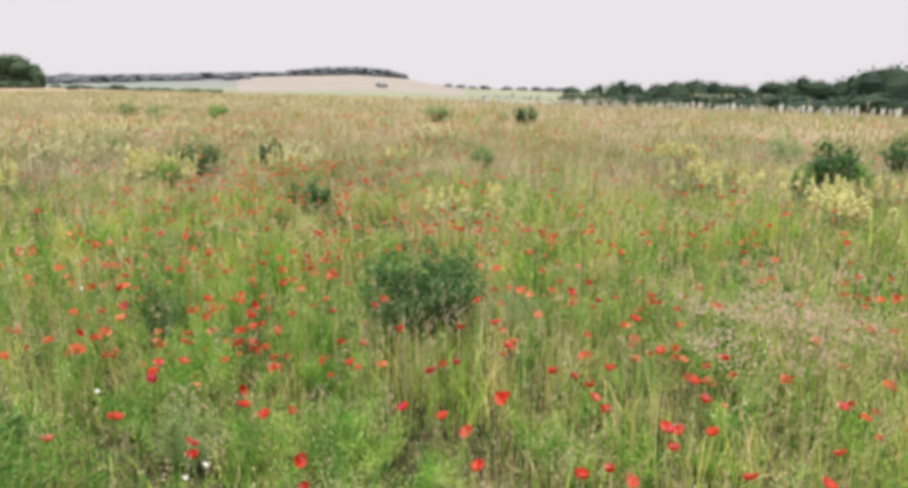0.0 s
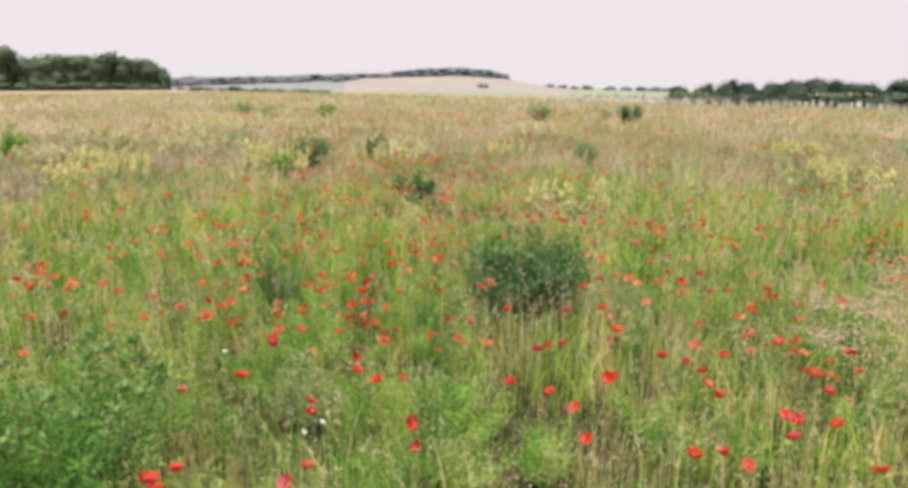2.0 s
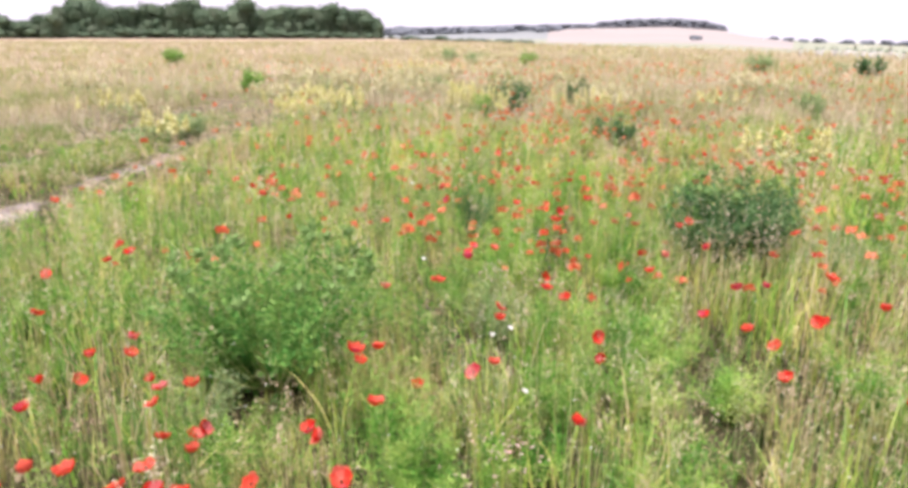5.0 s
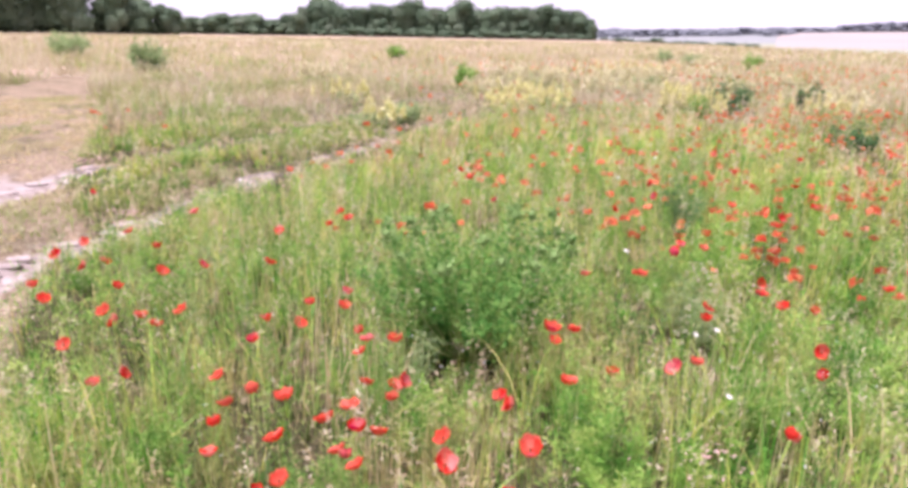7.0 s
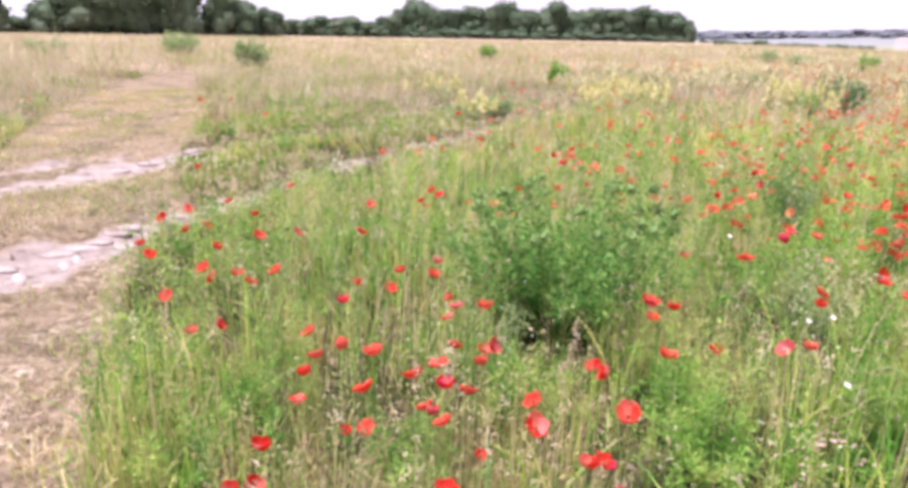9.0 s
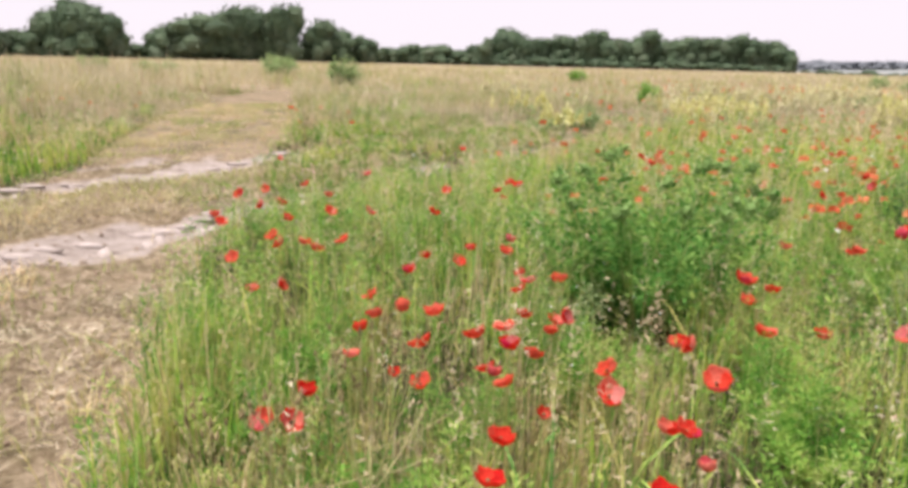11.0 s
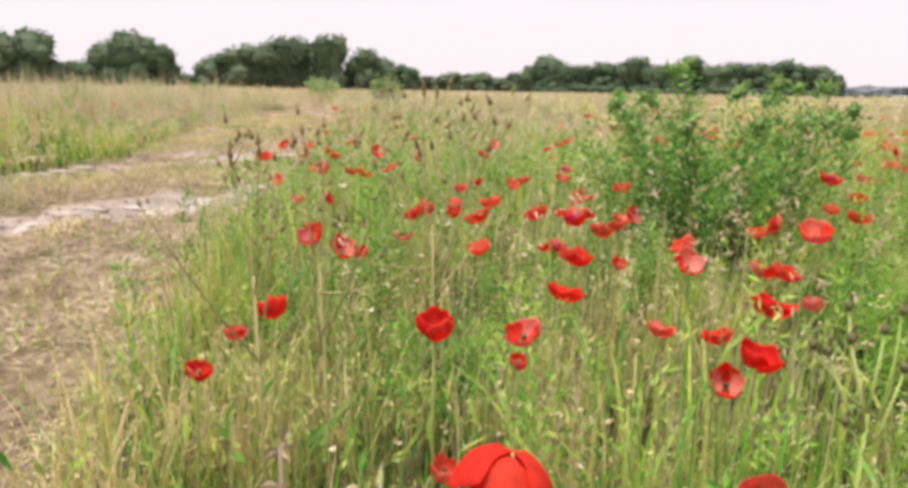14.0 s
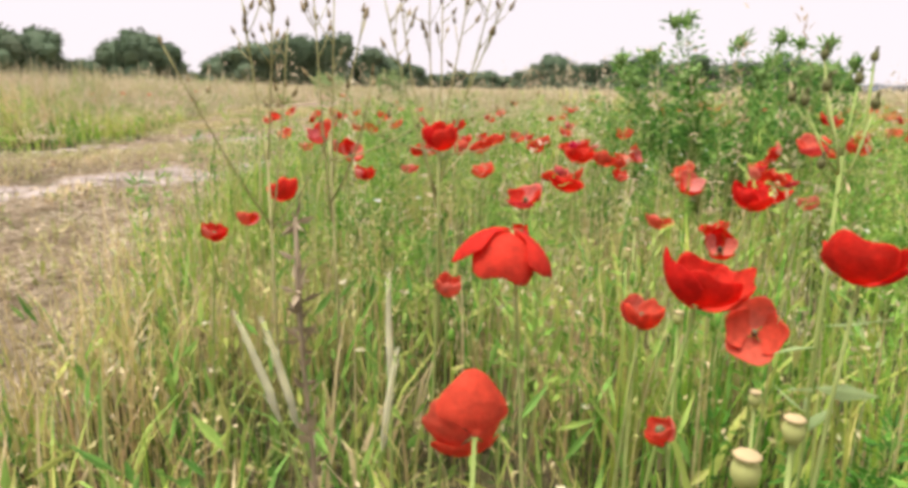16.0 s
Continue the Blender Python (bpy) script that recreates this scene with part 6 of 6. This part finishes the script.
SHADED_TREES = [tree(905 + k, 10.0, (9.5, 8.5, 8.0)[k], M_TREE_SHADED, "dense dark green tree of the wood beyond the fence, leaf colour darkened for shade", count=1900, leaf_size=0.38, lobed=8, plump=1.5) for k in range(3)]
SHADED_SHRUBS = [tree(925 + k, 10.0, 9.0, M_TREE_SHADED, "low dark green shrub at the edge of the wood, leaf colour darkened for shade", count=600, leaf_size=0.6, lobed=9, plump=1.3) for k in range(2)]
NEAR_TREES = [tree(900 + k, 10.0, (9.0, 10.5, 8.0, 7.5)[k], M_TREE, "broad dark green hedgerow tree at the meadow edge", count=1450, leaf_size=0.5, lobed=12, plump=1.25) for k in range(4)]
SHRUBS = [tree(915 + k, 10.0, 9.0, M_TREE, "low dark green shrub under the hedgerow trees", count=420, leaf_size=0.9, lobed=9, plump=1.3) for k in range(2)]
FAR_TREES = [tree(910 + k, 9.0, 10.0, M_TREE_FAR, "grey-green tree on the far hill, haze put into its colour", count=240, leaf_size=1.0, lobed=9, plump=1.3) for k in range(2)]


def plant_tree(kinds, az, dist, height, wide, rng, base=None):
    a = radians(az)
    x, y = -dist * math.sin(a), dist * math.cos(a)
    z = float(relief(x, y)) - 0.3 if base is None else base
    k = int(rng.integers(0, len(kinds)))
    ref = 9.0 if kinds is FAR_TREES else 10.0
    s = height / ref
    m = pose(x, y, z, 0, 0, rng.uniform(0, 360)) @ Matrix.Diagonal((s * wide * 1.25, s * wide * 1.25, s, 1))
    return copy_thing(kinds[k], m)


rng = np.random.default_rng(920)
# the long wood to the west: bearing, height, spread
for az, h in ((33.8, 5.2), (34.5, 7.6), (35.5, 9.8), (36.9, 10.9), (38.0, 10.8), (39.2, 10.3), (40.4, 10.3), (41.6, 10.2), (42.9, 9.9), (44.3, 11.8), (45.7, 9.8), (46.9, 9.6), (48.2, 12.2), (49.6, 9.8), (51.0, 10.6), (52.4, 9.6), (53.6, 10.0), (54.9, 12.6), (56.1, 9.4)):
    plant_tree(NEAR_TREES, az, 252 + rng.uniform(-3, 6), 1.12 * h, 0.9, rng)
for az, h in ((35.2, 9.5), (37.5, 10.2), (39.8, 10.0), (42.2, 9.5), (44.9, 9.5), (47.5, 9.0), (50.3, 9.5), (53.0, 9.3)):
    plant_tree(NEAR_TREES, az, 268, 1.1 * h, 1.1, rng)
# low scrub in the gap
for az, h in ((57.2, 6.0), (58.3, 4.2), (59.4, 4.5), (60.6, 5.6), (61.8, 4.6), (62.9, 5.6), (64.0, 4.4), (64.9, 4.6)):
    plant_tree(NEAR_TREES, az, 235, 1.25 * h, 1.3, rng)
# big field trees to the west
for az, h, d, w in ((66.3, 6.6, 178, 0.9), (68.3, 8.4, 176, 0.85), (70.0, 10.2, 174, 0.8), (72.6, 13.2, 172, 0.72), (74.6, 12.4, 176, 0.7), (76.6, 12.2, 170, 0.75), (79.2, 9.8, 166, 1.05), (81.4, 7.6, 166, 0.9),
                    (83.4, 3.4, 168, 1.3), (85.3, 9.6, 160, 0.75), (86.9, 11.4, 158, 0.8), (88.4, 10.0, 160, 0.75), (90.4, 5.4, 158, 1.0), (91.5, 5.2, 160, 1.0), (93.4, 10.8, 156, 0.85), (96.0, 11.5, 154, 0.9), (99.0, 9.5, 152, 1.0), (103.0, 10.0, 150, 1.0)):
    plant_tree(NEAR_TREES, az, d, 1.06 * h, w, rng)
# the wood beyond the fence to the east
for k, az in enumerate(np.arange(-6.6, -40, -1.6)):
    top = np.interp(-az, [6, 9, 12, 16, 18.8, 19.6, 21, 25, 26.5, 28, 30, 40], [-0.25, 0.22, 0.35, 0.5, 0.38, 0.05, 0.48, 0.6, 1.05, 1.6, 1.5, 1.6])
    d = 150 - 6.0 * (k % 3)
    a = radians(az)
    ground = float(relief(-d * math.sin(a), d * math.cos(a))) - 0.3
    plant_tree(SHADED_TREES, az, d, 1.43 + d * math.tan(radians(top + rng.uniform(-0.2, 0.12))) - ground, 0.85, rng)
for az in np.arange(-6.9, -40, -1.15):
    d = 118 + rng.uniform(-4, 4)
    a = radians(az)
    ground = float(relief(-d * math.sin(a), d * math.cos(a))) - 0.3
    plant_tree(SHADED_SHRUBS, az, d, 1.43 + d * math.tan(radians(-0.75 + rng.uniform(-0.15, 0.15))) - ground, 2.0, rng)
for az in np.arange(66.5, 104, 1.5):
    plant_tree(SHRUBS, az, 186 + rng.uniform(-3, 3), rng.uniform(2.0, 3.6), 2.0, rng)
for az in np.arange(34.6, 57, 1.2):
    plant_tree(SHRUBS, az, 246 + rng.uniform(-3, 3), rng.uniform(2.4, 3.8), 1.8, rng)
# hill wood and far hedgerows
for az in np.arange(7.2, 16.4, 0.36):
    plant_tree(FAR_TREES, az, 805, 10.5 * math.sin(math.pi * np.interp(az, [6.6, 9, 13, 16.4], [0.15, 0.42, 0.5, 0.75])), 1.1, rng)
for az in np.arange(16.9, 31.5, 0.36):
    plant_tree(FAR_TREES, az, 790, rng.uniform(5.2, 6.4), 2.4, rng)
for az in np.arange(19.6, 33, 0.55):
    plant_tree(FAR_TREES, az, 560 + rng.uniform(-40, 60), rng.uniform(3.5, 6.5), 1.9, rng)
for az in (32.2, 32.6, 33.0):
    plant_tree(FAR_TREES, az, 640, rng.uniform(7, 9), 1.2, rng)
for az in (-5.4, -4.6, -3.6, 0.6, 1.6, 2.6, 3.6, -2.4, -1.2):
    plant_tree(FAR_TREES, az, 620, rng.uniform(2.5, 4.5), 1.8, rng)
for az in np.arange(20.5, 33, 0.45):
    plant_tree(SHRUBS, az, float(edge_distance(az)) + rng.uniform(6, 25), rng.uniform(0.7, 1.5), 2.0, rng)
for az, d, h in ((31.6, 190, 1.4), (30.6, 200, 1.2), (28.8, 180, 1.6), (27.4, 185, 1.3), (24.8, 150, 1.2), (22.6, 130, 0.9), (21.3, 130, 0.8), (9.0, 320, 2.4)):
    plant_tree(FAR_TREES if d > 300 else SHRUBS, az, d, h, 1.6, rng)
for ob in (*NEAR_TREES, *FAR_TREES, *SHADED_TREES, *SHRUBS, *SHADED_SHRUBS):
    for o in (*ob.children_recursive, ob):
        bpy.data.objects.remove(o)


def along(s):
    """The line of the eastern fence, from its far end to its near one."""
    return 1.5 + 18.5 * s, 49.0 - 21.0 * s


def build_fence():
    fence = tagged(new("fence"), "post and wire fence at the meadow edge", "fence")
    n = 12
    for k in range(n):
        x, y = along(k / (n - 1))
        z = float(relief(x, y)) - 0.2
        bm = bmesh.new()
        bmesh.ops.create_cone(bm, cap_ends=True, segments=8, radius1=0.045, radius2=0.04, depth=1.0)
        bmesh.ops.translate(bm, verts=bm.verts, vec=(x, y, z + 0.5))
        part("fence_post", bm, M_POST, fence)
    for h in (0.3, 0.5, 0.7):
        line = [(*along(s), float(relief(*along(s))) + h) for s in np.linspace(0, 1, 40)]
        part("wire", tube(line, 0.002, 4), M_WIRE, fence)


def build_guards():
    """White tubes round newly planted hedge saplings."""
    first = thing("tree_guard", 0, 0, -500, "white plastic tree guard round a hedge sapling", "tree guard", "tree guards along the fence")
    bm = bmesh.new()
    outer = [bm.verts.new((0.05 * math.cos(a), 0.05 * math.sin(a), z)) for z in (0, 0.5) for a in np.linspace(0, 2 * math.pi, 8, endpoint=False)]
    inner = [bm.verts.new((0.042 * math.cos(a), 0.042 * math.sin(a), z)) for z in (0.2, 0.5) for a in np.linspace(0, 2 * math.pi, 8, endpoint=False)]
    for i in range(8):
        j = (i + 1) % 8
        bm.faces.new((outer[i], outer[j], outer[8 + j], outer[8 + i]))
        bm.faces.new((inner[j], inner[i], inner[8 + i], inner[8 + j]))
        bm.faces.new((outer[8 + i], outer[8 + j], inner[8 + j], inner[8 + i]))
    part("tube", bm, M_GUARD, first)
    rng = np.random.default_rng(940)
    part("stake", tube([(0.058, 0, 0), (0.058, 0, 0.58)], 0.01, 5), M_POST, first)
    n = 20
    p = np.stack([rng.normal(0, 0.04, n), rng.normal(0, 0.04, n), rng.uniform(0.42, 0.55, n)], 1)
    part("sapling", leaves(p, rng.normal(0, 1, (n, 3)) + (0, 0, 1), rng.uniform(0.05, 0.1, n), rng.uniform(0.03, 0.05, n), rng), M_BUSH_DARK, first, smooth=False)
    for s in np.linspace(-0.12, 1, 170):
        if rng.random() < 0.15:
            continue
        x, y = along(s)
        x, y = x + rng.normal(-0.5, 0.25), y + rng.normal(-0.5, 0.25)
        copy_thing(first, pose(x, y, float(relief(x, y)) - 0.02, rng.normal(0, 4), rng.normal(0, 4), rng.uniform(0, 360)) @ Matrix.Scale(rng.uniform(0.8, 1.15), 4))
    for o in (*first.children_recursive, first):
        bpy.data.objects.remove(o)


build_fence()
build_guards()
